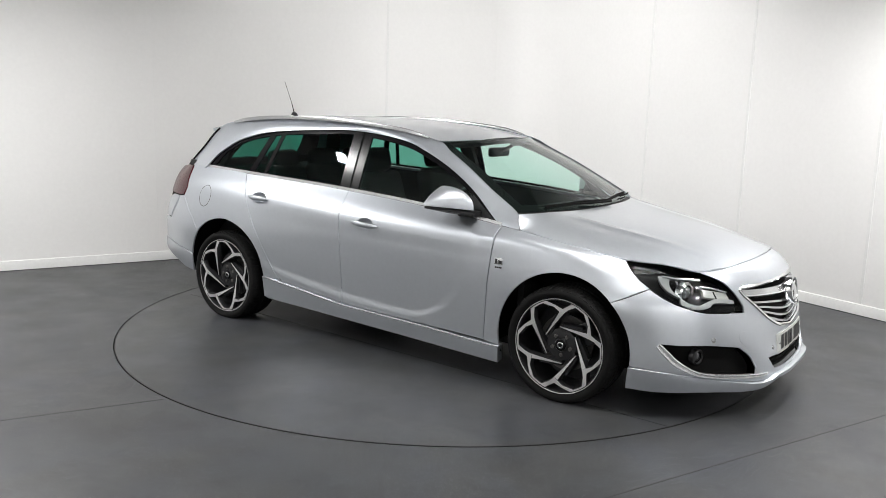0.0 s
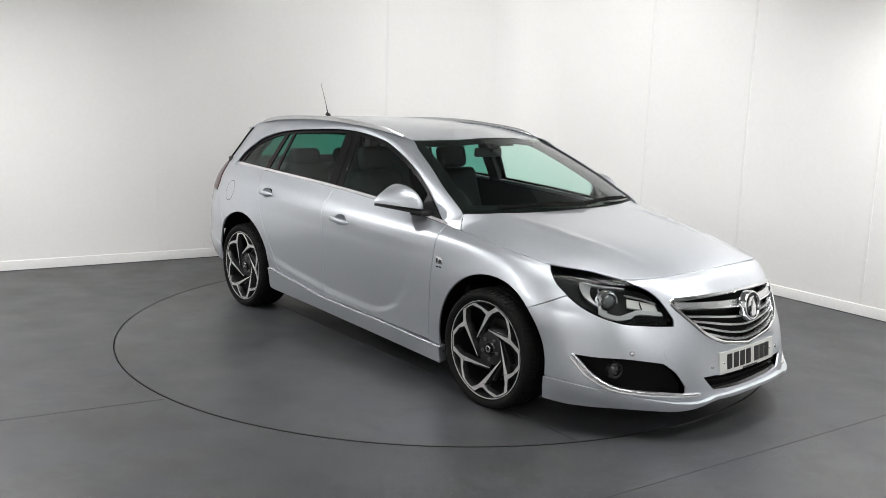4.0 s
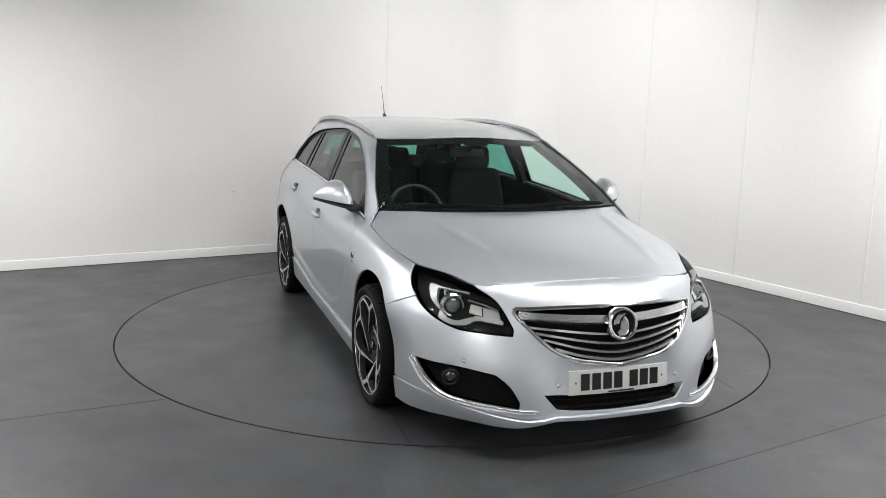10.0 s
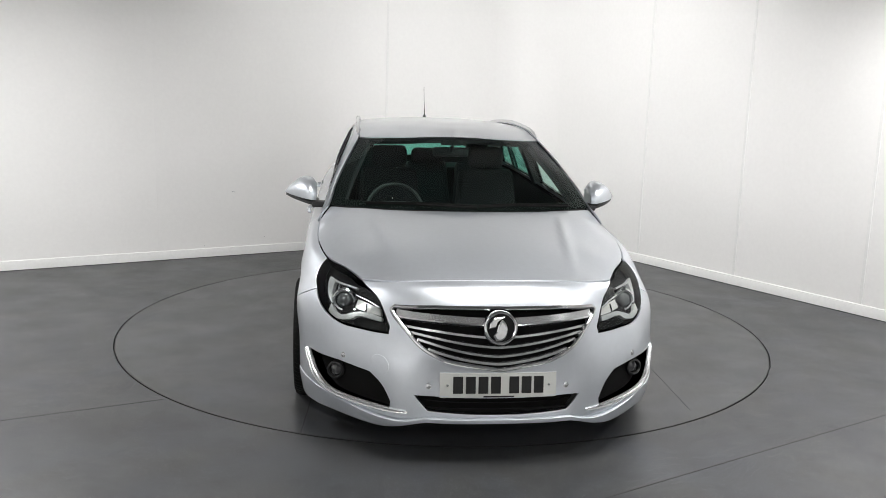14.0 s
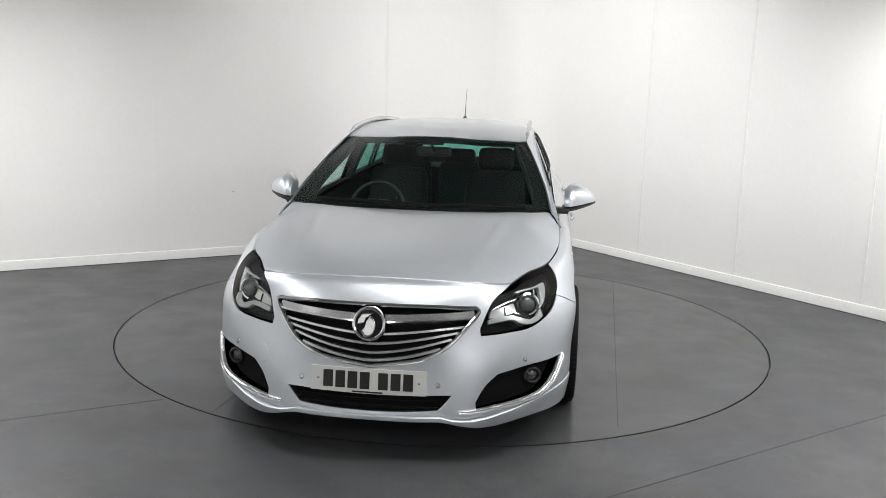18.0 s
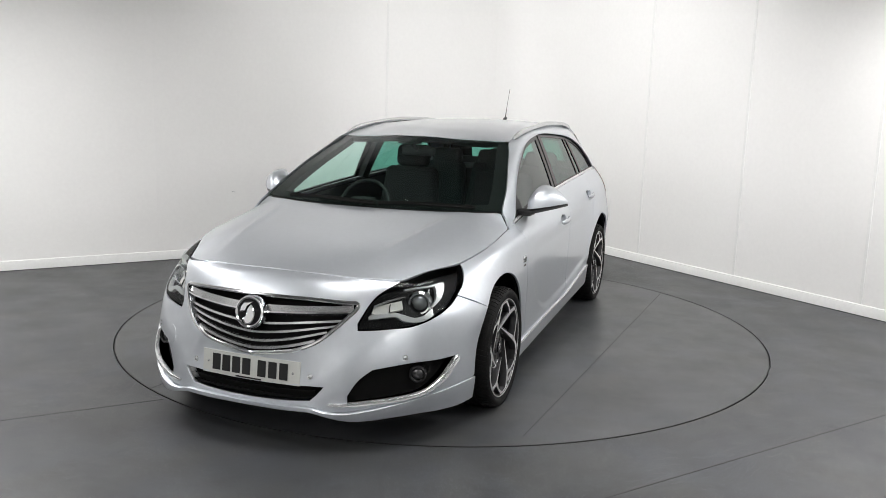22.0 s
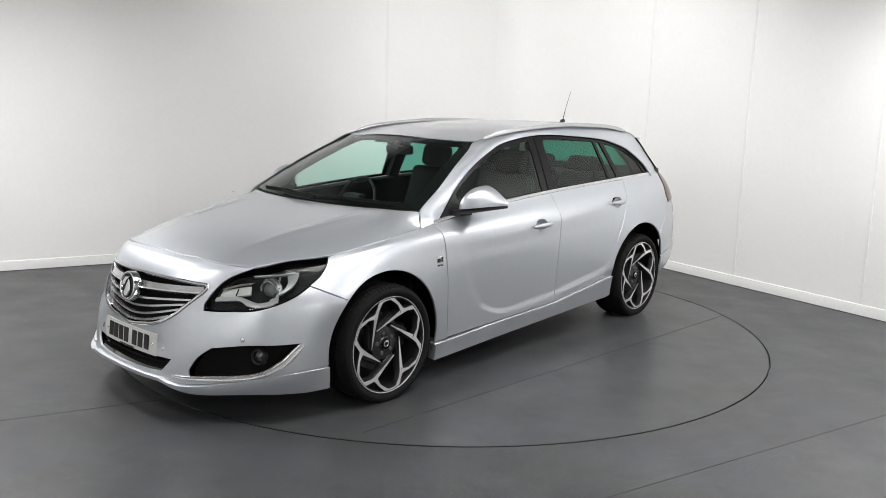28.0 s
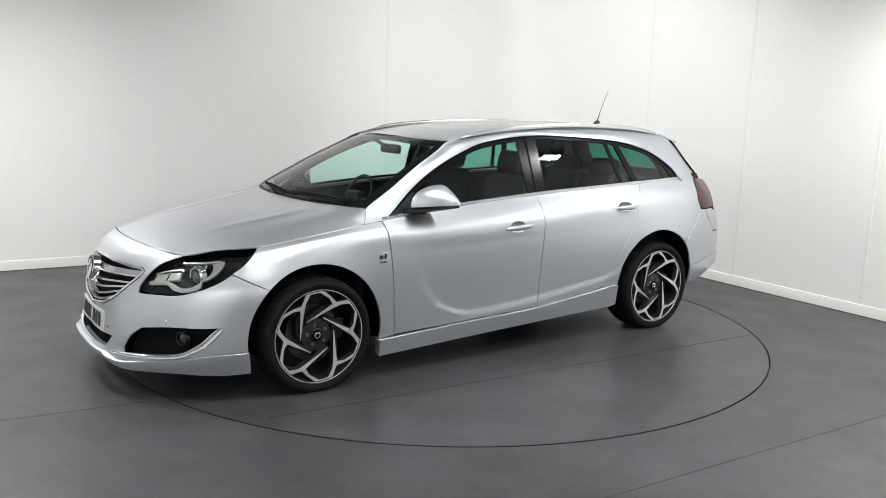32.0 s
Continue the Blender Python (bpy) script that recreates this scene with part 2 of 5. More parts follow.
MIDDLE_LINE = [(2.325, 0, .60), (2.30, .27, .60), (2.20, .49, .585), (2.068, .69, .60), (1.925, .813, .60), (1.705, .927, .60), (1.37, .95, .61), (.95, .935, .61), (.4, .93, .61),
     (-.25, .925, .62), (-.95, .93, .64), (-1.37, .955, .66), (-1.85, .92, .67), (-2.2, .80, .68), (-2.43, .63, .68), (-2.5, .3, .68), (-2.52, 0, .68)]
UPPER_LINE = [(2.275, 0, .70), (2.25, .27, .70), (2.16, .48, .69), (2.01, .66, .70), (1.86, .785, .705), (1.67, .875, .72), (1.37, .925, .75), (.95, .93, .74), (.4, .93, .74),
     (-.25, .925, .76), (-.95, .92, .78), (-1.37, .93, .81), (-1.85, .90, .82), (-2.2, .775, .83), (-2.4, .62, .83), (-2.46, .3, .83), (-2.48, 0, .83)]
SHOULDER_LINE = [(2.21, 0, .775), (2.19, .27, .77), (2.12, .48, .75), (1.99, .645, .745), (1.85, .75, .765), (1.65, .83, .785), (1.37, .89, .83), (.95, .912, .86), (.4, .915, .87),
     (-.25, .908, .89), (-.95, .888, .93), (-1.37, .882, .955), (-1.85, .855, .97), (-2.15, .745, .97), (-2.33, .6, .98), (-2.4, .3, .98), (-2.42, 0, .98)]
BELT_LINE = [(2.15, 0, .803), (2.13, .27, .797), (2.08, .48, .782), (1.975, .615, .772), (1.83, .685, .798), (1.645, .782, .818), (1.37, .84, .862), (.95, .845, .925), (.4, .824, .985),
     (-.25, .805, 1.03), (-.95, .792, 1.062), (-1.37, .786, 1.08), (-1.85, .76, 1.098), (-2.04, .70, 1.1), (-2.2, .58, 1.1), (-2.28, .3, 1.1), (-2.3, 0, 1.1)]
TABLE = np.array([BOTTOM_LINE, SEAM_LINE, LOWER_LINE, MIDDLE_LINE, UPPER_LINE, SHOULDER_LINE, BELT_LINE], float)


def _cubic(p0, p1, p2, p3, f):
    return 0.5 * (2 * p1 + (p2 - p0) * f + (2 * p0 - 5 * p1 + 4 * p2 - p3) * f ** 2 + (3 * p1 - p0 - 3 * p2 + p3) * f ** 3)


def _lower_raw(s, v):
    T = TABLE
    flip = np.array([1, -1, 1.0])
    T = np.concatenate([T[:, 8:0:-1] * flip, T, T[:, -2:-4:-1] * flip], 1)
    T = np.concatenate([2 * T[:1] - T[1:2], T, 2 * T[-1:] - T[-2:-1]], 0)
    s, v = np.asarray(s, float) + 8, np.asarray(v, float) + 1
    i = np.clip(np.floor(s).astype(int), 1, T.shape[1] - 3)
    j = np.clip(np.floor(v).astype(int), 1, T.shape[0] - 3)
    f, g = (s - i)[..., None], (v - j)[..., None]
    rows = [_cubic(T[j + d, i - 1], T[j + d, i], T[j + d, i + 1], T[j + d, i + 2], f) for d in (-1, 0, 1, 2)]
    return _cubic(*rows, g)


def smooth01(t):
    t = np.clip(t, 0, 1)
    return t * t * (3 - 2 * t)


def lower(s, v):
    """The lower body, with the pressed blade along the doors and the flared arch lips."""
    P = _lower_raw(s, v)
    x, z = P[..., 0], P[..., 2]
    # blade: the doors fall in sharply below a shoulder line and swell out again along a rounded hook
    line = np.interp(x, [-1.6, -1.2, -.6, -.2, .05, .3, .54, .8], [.93, .905, .872, .850, .838, .824, .812, .790])
    lower_edge = np.interp(x, [-1.1, -.8, -.28, -.07, .16, .5], [.46, .39, .322, .305, .292, .285])
    front_edge = np.interp(z, [.28, .33, .41, .51, .65, .79], [.42, .48, .60, .69, .745, .79])
    a, b = (z - lower_edge) / .045, (front_edge - x) / .075
    m = 2.6 - np.hypot(np.maximum(0, 2.6 - a), np.maximum(0, 2.6 - b))
    drop = np.maximum(0, line - z)
    depth = (0.0015 * (1 - np.exp(-drop / .05)) * smooth01((.78 - x) / .5) + 0.0065 * (1 - np.exp(-drop / .2))) * smooth01(m / 1.3) * smooth01((x + 1.25) / 0.5)
    P = P.copy()
    P[..., 1] -= np.sign(P[..., 1]) * depth
    return P


def normals_of(surf, s, v, e=2e-3):
    a = surf(s + e, v) - surf(s - e, v)
    b = surf(s, v + e) - surf(s, v - e)
    n = np.cross(a, b)
    return n / np.maximum(np.linalg.norm(n, axis=-1, keepdims=True), 1e-9)


_S, _V = np.meshgrid(np.linspace(-1.5, 17.5, 380), np.linspace(-0.2, 6.1, 127))
_DENSE = lower(_S, _V)


def where(ax, pts, span=(0.0, 17.0)):
    """(s, v) on the lower body's left half of points given as (x or y, z) pairs."""
    pts = np.array(pts, float)
    k0 = 0 if ax == "x" else 1
    ok = (_S >= span[0]) & (_S <= span[1])
    s0, v0, D = _S[ok], _V[ok], _DENSE[ok]
    d = (D[None, :, k0] - pts[:, None, 0]) ** 2 + (D[None, :, 2] - pts[:, None, 1]) ** 2
    k = d.argmin(1)
    s, v = s0[k].copy(), v0[k].copy()
    for _ in range(6):
        P = lower(s, v)
        A, B = (lower(s + 1e-3, v) - P) / 1e-3, (lower(s, v + 1e-3) - P) / 1e-3
        r0, r1 = pts[:, 0] - P[:, k0], pts[:, 1] - P[:, 2]
        det = A[:, k0] * B[:, 2] - B[:, k0] * A[:, 2]
        det = np.where(np.abs(det) < 1e-6, 1e-6, det)
        ds, dv = (r0 * B[:, 2] - r1 * B[:, k0]) / det, (A[:, k0] * r1 - A[:, 2] * r0) / det
        s, v = s + np.clip(ds, -.15, .15), v + np.clip(dv, -.15, .15)
    return np.stack([s, v], 1)


def ease(x, xs, ys):
    """A smooth curve through the points (xs rising)."""
    xs, ys = np.array(xs, float), np.array(ys, float)
    m = np.gradient(ys, xs)
    x = np.clip(np.asarray(x, float), xs[0], xs[-1])
    i = np.clip(np.searchsorted(xs, x) - 1, 0, len(xs) - 2)
    h = xs[i + 1] - xs[i]
    t = (x - xs[i]) / h
    return ((2 * t ** 3 - 3 * t ** 2 + 1) * ys[i] + (t ** 3 - 2 * t ** 2 + t) * h * m[i]
            + (-2 * t ** 3 + 3 * t ** 2) * ys[i + 1] + (t ** 3 - t ** 2) * h * m[i + 1])


def belt(x):
    return ease(x, TABLE[-1, ::-1, 0], TABLE[-1, ::-1, 2])


def glass_y(z):
    """Half width of the side glass at height z."""
    return 0.825 - 0.36 * (z - 0.95) - 0.12 * (z - 0.95) ** 2


def thin_plate(P, Z, soft=0.0):
    """A smooth height over the plane through points P with heights Z."""
    P, Z = np.array(P, float), np.array(Z, float)
    n = len(P)

    def kernel(q):
        r2 = ((q[:, None] - P[None]) ** 2).sum(2) + 1e-12
        return r2 * np.log(r2)

    A = np.zeros((n + 3, n + 3))
    A[:n, :n] = kernel(P) + np.eye(n) * soft
    A[:n, n], A[:n, n + 1:] = 1, P
    A[n:, :n] = A[:n, n:].T
    w = np.linalg.solve(A, np.concatenate([Z, np.zeros(3)]))

    def height(x, y):
        q = np.stack([np.ravel(x), np.ravel(y)], 1)
        return (kernel(q) @ w[:n] + w[n] + q @ w[n + 1:]).reshape(np.shape(x))

    return height


# bonnet: nose edge, side edges, rear edge and the middle line carry one smooth sheet
BONNET_REAR = [(1.175, 0, .998), (1.165, .25, .998), (1.125, .48, .999), (1.055, .66, .998), (.972, .781, .993)]
BONNET_MID = [(2.06, .832), (1.9, .871), (1.7, .909), (1.5, .942), (1.3, .974)]
_side = spline(BELT_LINE[:7] + [(1.03, .845, .915)], 43)[4:]
_knots = [tuple(p) for p in _side] + BONNET_REAR[1:] + [(1.0, .815, .956)]
_knots += [(x, y, z) for x, y, z in [(1.9, .36, .854), (1.7, .42, .893), (1.5, .46, .927), (1.3, .50, .960), (1.75, .62, .846), (1.5, .68, .889), (1.3, .71, .930), (1.14, .73, .957), (1.06, .755, .965)]]
_knots = [q for x, y, z in _knots for q in ((x, y, z), (x, -y, z))] + [(x, 0, z) for x, z in BONNET_MID] + [BONNET_REAR[0], (2.15, 0, .803)]
_bonnet_height = thin_plate([k[:2] for k in _knots], [k[2] for k in _knots], 4e-6)


def bonnet(x, y):
    x, y = np.asarray(x, float), np.asarray(y, float)
    crease = 0.40 + 0.16 * (2.1 - x)
    return _bonnet_height(x, y) + 0.009 * np.exp(-((np.abs(y) - crease) / 0.034) ** 2) * smooth01((2.1 - x) / .5) * smooth01((x - 1.08) / .3)


# ---- panels cut from the surfaces ----
def densify(poly, step):
    out = []
    for a, b in zip(poly, poly[1:] + poly[:1]):
        a, b = np.array(a, float), np.array(b, float)
        n = max(1, int(np.ceil(np.linalg.norm(b - a) / step)))
        out += [tuple(a + (b - a) * k / n) for k in range(n)]
    return out


def rounded(poly, r, n=4):
    """Rounds a polygon's corners."""
    out = []
    P = [np.array(p, float) for p in poly]
    for k, p in enumerate(P):
        a, b = P[k - 1] - p, P[(k + 1) % len(P)] - p
        la, lb = np.linalg.norm(a), np.linalg.norm(b)
        q = min(r, la * .45, lb * .45)
        s, e = p + a / la * q, p + b / lb * q
        for j in range(n + 1):
            t = j / n
            out.append(tuple((1 - t) ** 2 * s + 2 * t * (1 - t) * p + t * t * e))
    return out


def inset(poly, d):
    """Moves a polygon's edges inwards by d."""
    P = np.array(poly, float)
    area = 0.5 * np.sum(P[:, 0] * np.roll(P[:, 1], -1) - np.roll(P[:, 0], -1) * P[:, 1])
    sg = 1 if area > 0 else -1
    e1, e2 = P - np.roll(P, 1, 0), np.roll(P, -1, 0) - P
    n1 = np.stack([-e1[:, 1], e1[:, 0]], 1) / np.maximum(np.linalg.norm(e1, axis=1), 1e-9)[:, None]
    n2 = np.stack([-e2[:, 1], e2[:, 0]], 1) / np.maximum(np.linalg.norm(e2, axis=1), 1e-9)[:, None]
    n = n1 + n2
    n /= np.maximum((n * n1).sum(1), 0.35)[:, None]
    return [tuple(p) for p in P + sg * d * n]


def within(poly, pts):
    P, q = np.array(poly, float), np.array(pts, float)
    x, y = q[:, 0], q[:, 1]
    c = np.zeros(len(q), bool)
    for (x1, y1), (x2, y2) in zip(P, np.roll(P, -1, 0)):
        hit = ((y1 > y) != (y2 > y)) & (x < (x2 - x1) * (y - y1) / (y2 - y1 + 1e-30) + x1)
        c ^= hit
    return c


def fill(outer, holes, du, dv):
    """Triangles over a polygon with holes in the plane, on an even grid inside."""
    from mathutils.geometry import delaunay_2d_cdt
    loops = [list(outer)] + [list(h) for h in holes]
    P = np.array(outer)
    gx, gy = np.meshgrid(np.arange(P[:, 0].min() + du / 2, P[:, 0].max(), du), np.arange(P[:, 1].min() + dv / 2, P[:, 1].max(), dv))
    grid = np.stack([gx.ravel(), gy.ravel()], 1)
    ok = within(loops[0], grid)
    for h in loops[1:]:
        ok &= ~within(h, grid)
    grid = grid[ok]
    rim = np.concatenate([np.array(l) for l in loops])
    if len(grid):
        keep = np.ones(len(grid), bool)
        for k in range(0, len(grid), 400):
            d = ((grid[k:k + 400, None] - rim[None]) / (du, dv))
            keep[k:k + 400] = (d ** 2).sum(2).min(1) > 0.20
        grid = grid[keep]
    edges, verts = [], []
    for l in loops:
        o = len(verts)
        verts += [Vector(p) for p in l]
        edges += [(o + k, o + (k + 1) % len(l)) for k in range(len(l))]
    verts += [Vector(p) for p in grid]
    v2, e2, f2, *_ = delaunay_2d_cdt(verts, edges, [], 0, 1e-7)
    V = np.array([tuple(v) for v in v2])
    F = np.array([f for f in f2 if len(f) == 3])
    c = V[F].mean(1)
    ok = within(loops[0], c)
    for h in loops[1:]:
        ok &= ~within(h, c)
    F = F[ok]
    count = {}
    for f in F:
        for a, b in ((f[0], f[1]), (f[1], f[2]), (f[2], f[0])):
            count[(a, b)] = 1
    border = [(a, b) for a, b in count if (b, a) not in count]
    return V, F, border


def sheet(name, V3, N3, F, border, material_, parent, side=1, thick=0.012, off=0.0, label="", lip=0.0015, gap=0.0):
    """A mesh from lifted triangles with a turned-in edge."""
    V3 = V3 + N3 * off
    V3 = np.array(V3)
    n = len(V3)
    verts, norms, faces = [V3], [N3], [tuple(f) for f in F]
    # make the winding agree with the normals
    fn = sum(np.dot(np.cross(V3[f[1]] - V3[f[0]], V3[f[2]] - V3[f[0]]), N3[f[0]]) for f in F[:: max(1, len(F) // 50)])
    if fn < 0:
        faces = [f[::-1] for f in faces]
        border = [(q, p) for p, q in border]
    if thick:
        rim = sorted({p for e in border for p in e})
        idx = {p: k for k, p in enumerate(rim)}
        out = np.zeros((len(rim), 3))
        for p, q in border:
            t = np.cross(V3[q] - V3[p], N3[p])
            t = t / max(np.linalg.norm(t), 1e-9)
            out[idx[p]] += t
            out[idx[q]] += t
        out /= np.maximum(np.linalg.norm(out, axis=1, keepdims=True), 1e-9)
        V3[rim] -= out * gap
        base = V3[rim]
        # rounded turn: edge ring, lowered ring, deep ring
        verts += [base + out * lip * .8 - N3[rim] * (lip if thick > 0 else -lip), base + out * lip - N3[rim] * thick]
        turn = 1 if thick > 0 else -1               # a negative depth makes a cup that is seen from inside
        nn = out * turn + N3[rim] * .5
        norms += [nn / np.linalg.norm(nn, axis=1, keepdims=True), out * turn]
        m = len(rim)
        for p, q in border:
            i, j = idx[p], idx[q]
            faces += [f[::turn] for f in ((q, p, n + i, n + j), (n + j, n + i, n + m + i, n + m + j))]
    V, N = np.concatenate(verts), np.concatenate(norms)
    if side < 0:
        V, N = V * (1, -1, 1), N * (1, -1, 1)
        faces = [f[::-1] for f in faces]
    return solid(name, V, faces, material_, parent, N, label=label)


def path(*segs, n=7):
    """A closed outline of smooth runs that meet in corners."""
    out = []
    for g in segs:
        q = spline(g, max(2, (len(g) - 1) * n + 1)) if len(g) > 2 else np.array(g, float)
        out += [tuple(p) for p in q]
    clean = [out[0]]
    for p in out[1:]:
        if np.hypot(p[0] - clean[-1][0], p[1] - clean[-1][1]) > 1e-4:
            clean.append(p)
    if np.hypot(clean[0][0] - clean[-1][0], clean[0][1] - clean[-1][1]) < 1e-4:
        clean.pop()
    return clean


def sv_panel(name, outer, holes, material_, parent, side=1, gap=0.0012, du=0.12, dv=0.16, off=0.0, thick=0.012, label="", step=0.09):
    """A panel of the lower body with outlines in the surface's own (s, v)."""
    V, F, border = fill(densify([tuple(p) for p in outer], step), [densify([tuple(p) for p in h], step) for h in holes], du, dv)
    P = lower(V[:, 0], V[:, 1])
    N = normals_of(lower, V[:, 0], V[:, 1])
    if callable(off):
        off = off(V[:, 0])[:, None]
    return sheet(name, P, N, F, border, material_, parent, side, thick, off, label, gap=gap)


def lower_panel(name, outer, holes, material_, parent, ax="x", span=(3.0, 17.0), **kw):
    """A panel of the lower body with outlines as (x or y, z)."""
    def loop(poly):
        return [tuple(p) for p in where(ax, densify(poly, 0.03), span)]

    return sv_panel(name, loop(outer), [loop(h) for h in holes], material_, parent, **kw)


def lifted(name, outer, holes, lift, material_, parent, side=1, gap=0.0, du=0.04, dv=0.04, off=0.0, thick=0.01, step=0.03, label="", flip=False):
    """A panel over a plane polygon lifted by lift(a, b) -> (n, 3)."""
    O = densify(outer, step)
    H = [densify(h, step) for h in holes]
    V, F, border = fill(O, H, du, dv)
    P = lift(V[:, 0], V[:, 1])
    e = 1e-3
    n = np.cross(lift(V[:, 0] + e, V[:, 1]) - lift(V[:, 0] - e, V[:, 1]), lift(V[:, 0], V[:, 1] + e) - lift(V[:, 0], V[:, 1] - e))
    N = (-n if flip else n) / np.maximum(np.linalg.norm(n, axis=1, keepdims=True), 1e-12)
    return sheet(name, P, N, F, border, material_, parent, side, thick, off, label, gap=gap)


def patch(name, grid, material_, parent, side=1, flip=False, label="", thick=0.0):
    """A smooth sheet from a grid of points (rows, columns, 3)."""
    G = np.array(grid, float)
    r, c = G.shape[:2]
    du, dv = np.gradient(G, axis=0), np.gradient(G, axis=1)
    n = np.cross(du, dv)
    n /= np.maximum(np.linalg.norm(n, axis=2, keepdims=True), 1e-12)
    if flip:
        n = -n
    faces = [(i * c + j, (i + 1) * c + j, (i + 1) * c + j + 1, i * c + j + 1) for i in range(r - 1) for j in range(c - 1)]
    if flip:
        faces = [f[::-1] for f in faces]
    V, N = G.reshape(-1, 3), n.reshape(-1, 3)
    if thick:
        k = len(V)
        ring = [j for j in range(c)] + [i * c + c - 1 for i in range(1, r)] + [(r - 1) * c + j for j in range(c - 2, -1, -1)] + [i * c for i in range(r - 2, 0, -1)]
        V = np.concatenate([V, V[ring] - N[ring] * thick])
        N = np.concatenate([N, N[ring]])
        for a in range(len(ring)):
            b = (a + 1) % len(ring)
            f = (ring[a], ring[b], k + b, k + a)
            faces.append(f if not flip else f[::-1])
    if side < 0:
        V, N = V * (1, -1, 1), N * (1, -1, 1)
        faces = [f[::-1] for f in faces]
    return solid(name, V, faces, material_, parent, N, label=label)


# ---- the room ----
def room_block(name, u0, v0, u1, v1, z0, z1, mat, parent=None, bev=0.0):
    bm = box(u0, v0, z0, u1, v1, z1, bev)
    for v in bm.verts:
        v.co = Vector(room(v.co.x, v.co.y, v.co.z))
    return part(name, bm, mat, parent, smooth=False)


U_END, V_END = 9.6, 12.2
RING_R = 2.2975

# floor with a round pit for the turntable
def ring_floor():
    bm = bmesh.new()
    n = 192
    ins = [bm.verts.new((RING_R * math.cos(2 * math.pi * k / n), RING_R * math.sin(2 * math.pi * k / n), 0)) for k in range(n)]
    low = [bm.verts.new((v.co.x, v.co.y, -0.05)) for v in ins]
    far = [bm.verts.new((20 * math.cos(2 * math.pi * k / n), 20 * math.sin(2 * math.pi * k / n), 0)) for k in range(n)]
    for k in range(n):
        j = (k + 1) % n
        bm.faces.new((ins[k], far[k], far[j], ins[j]))
        bm.faces.new((ins[k], ins[j], low[j], low[k]))
    bm.faces.new(low)
    return bm


floor_ob = tagged(part("floor", ring_floor(), M_FLOOR, smooth=False), "dark grey flecked vinyl studio floor with welded seams", "floor", kind="structure")


def strip_on_floor(name, a, b, w, z, mat, parent, m=None):
    a, b = Vector((*a, 0)), Vector((*b, 0))
    d = (b - a).normalized()
    s = Vector((-d.y, d.x, 0)) * (w / 2)
    bm = bmesh.new()
    lo = [bm.verts.new(p + Vector((0, 0, z - 0.003))) for p in (a - s, b - s, b + s, a + s)]
    hi = [bm.verts.new(p + Vector((0, 0, z))) for p in (a - s, b - s, b + s, a + s)]
    bm.faces.new(hi)
    for k in range(4):
        bm.faces.new((lo[k], lo[(k + 1) % 4], hi[(k + 1) % 4], hi[k]))
    return part(name, bm, mat, parent, smooth=False)


strip_on_floor("floor_seam", (-4.1, -3.13), (-1.492, -1.775), 0.0045, 0.0012, M_SEAM_SHADE, floor_ob)
strip_on_floor("floor_seam", (0.2, -3.08), (4.2, -0.61), 0.0045, 0.0012, M_SEAM_SHADE, floor_ob)

# turntable
turntable = tagged(empty("turntable"), "round vehicle turntable flush with the grey vinyl floor", "turntable")


def disc_bm(r):
    bm = bmesh.new()
    n = 192
    top = [bm.verts.new((r * math.cos(2 * math.pi * k / n), r * math.sin(2 * math.pi * k / n), 0)) for k in range(n)]
    low = [bm.verts.new((v.co.x, v.co.y, -0.045)) for v in top]
    bm.faces.new(top)
    for k in range(n):
        bm.faces.new((top[k], low[k], low[(k + 1) % n], top[(k + 1) % n]))
    return bm


part("disc", disc_bm(RING_R - 0.012), M_DISCFLOOR, turntable, smooth=False)
part("edge_trim", sweep([((RING_R - 0.012) * math.cos(2 * math.pi * k / 160), (RING_R - 0.012) * math.sin(2 * math.pi * k / 160), -0.006) for k in range(160)],
                        [(-0.003, -0.008), (0.003, -0.008), (0.003, 0.0068), (-0.003, 0.0068)], closed=True), M_RINGSTEEL, turntable, "dark steel edge trim")
for y0, sl in ((1.27, -0.066), (-0.80, -0.066)):
    x1 = math.sqrt(RING_R ** 2 - y0 ** 2) - 0.06
    strip_on_floor("disc_seam", (-x1, y0 - sl * x1), (x1, y0 + sl * x1), 0.0035, 0.0012, M_SEAM_SHADE, turntable)

# walls with a coved corner behind the car; panels are separate boards with narrow joints
wall_left = tagged(room_block("wall_left", -0.25, -0.25, U_END, -0.02, -0.05, CEILING + 0.2, M_WALL), "white painted studio wall", "wall", kind="structure")
wall_right = tagged(room_block("wall_right", -0.25, -0.02, -0.02, V_END, -0.05, CEILING + 0.2, M_WALL), "white painted studio wall", "wall", kind="structure")
# back and side walls are added out of view; their tone shapes the car's reflections
wall_back = tagged(room_block("wall_back", 0, V_END, U_END, V_END + 0.2, -0.05, CEILING + 0.2, M_BACKWALL), "pale grey unseen wall added behind the viewer to shape reflections", "wall", kind="structure")
wall_side = tagged(room_block("wall_side", U_END, -0.25, U_END + 0.2, V_END + 0.2, -0.05, CEILING + 0.2, M_WALL), "white painted studio wall", "wall", kind="structure")
ceiling_ob = tagged(room_block("ceiling", -0.25, -0.25, U_END + 0.2, V_END + 0.2, CEILING, CEILING + 0.15, M_CEIL), "grey painted studio ceiling", "ceiling", kind="structure")


def wall_strip(name, wall, along, z0, z1, w, proud, mat, axis, parent):
    """A cover strip on a wall at a distance along it."""
    if axis == "u":
        return room_block(name, along - w / 2, -0.001, along + w / 2, proud, z0, z1, mat, parent, .0015)
    return room_block(name, -0.001, along - w / 2, proud, along + w / 2, z0, z1, mat, parent, .0015)


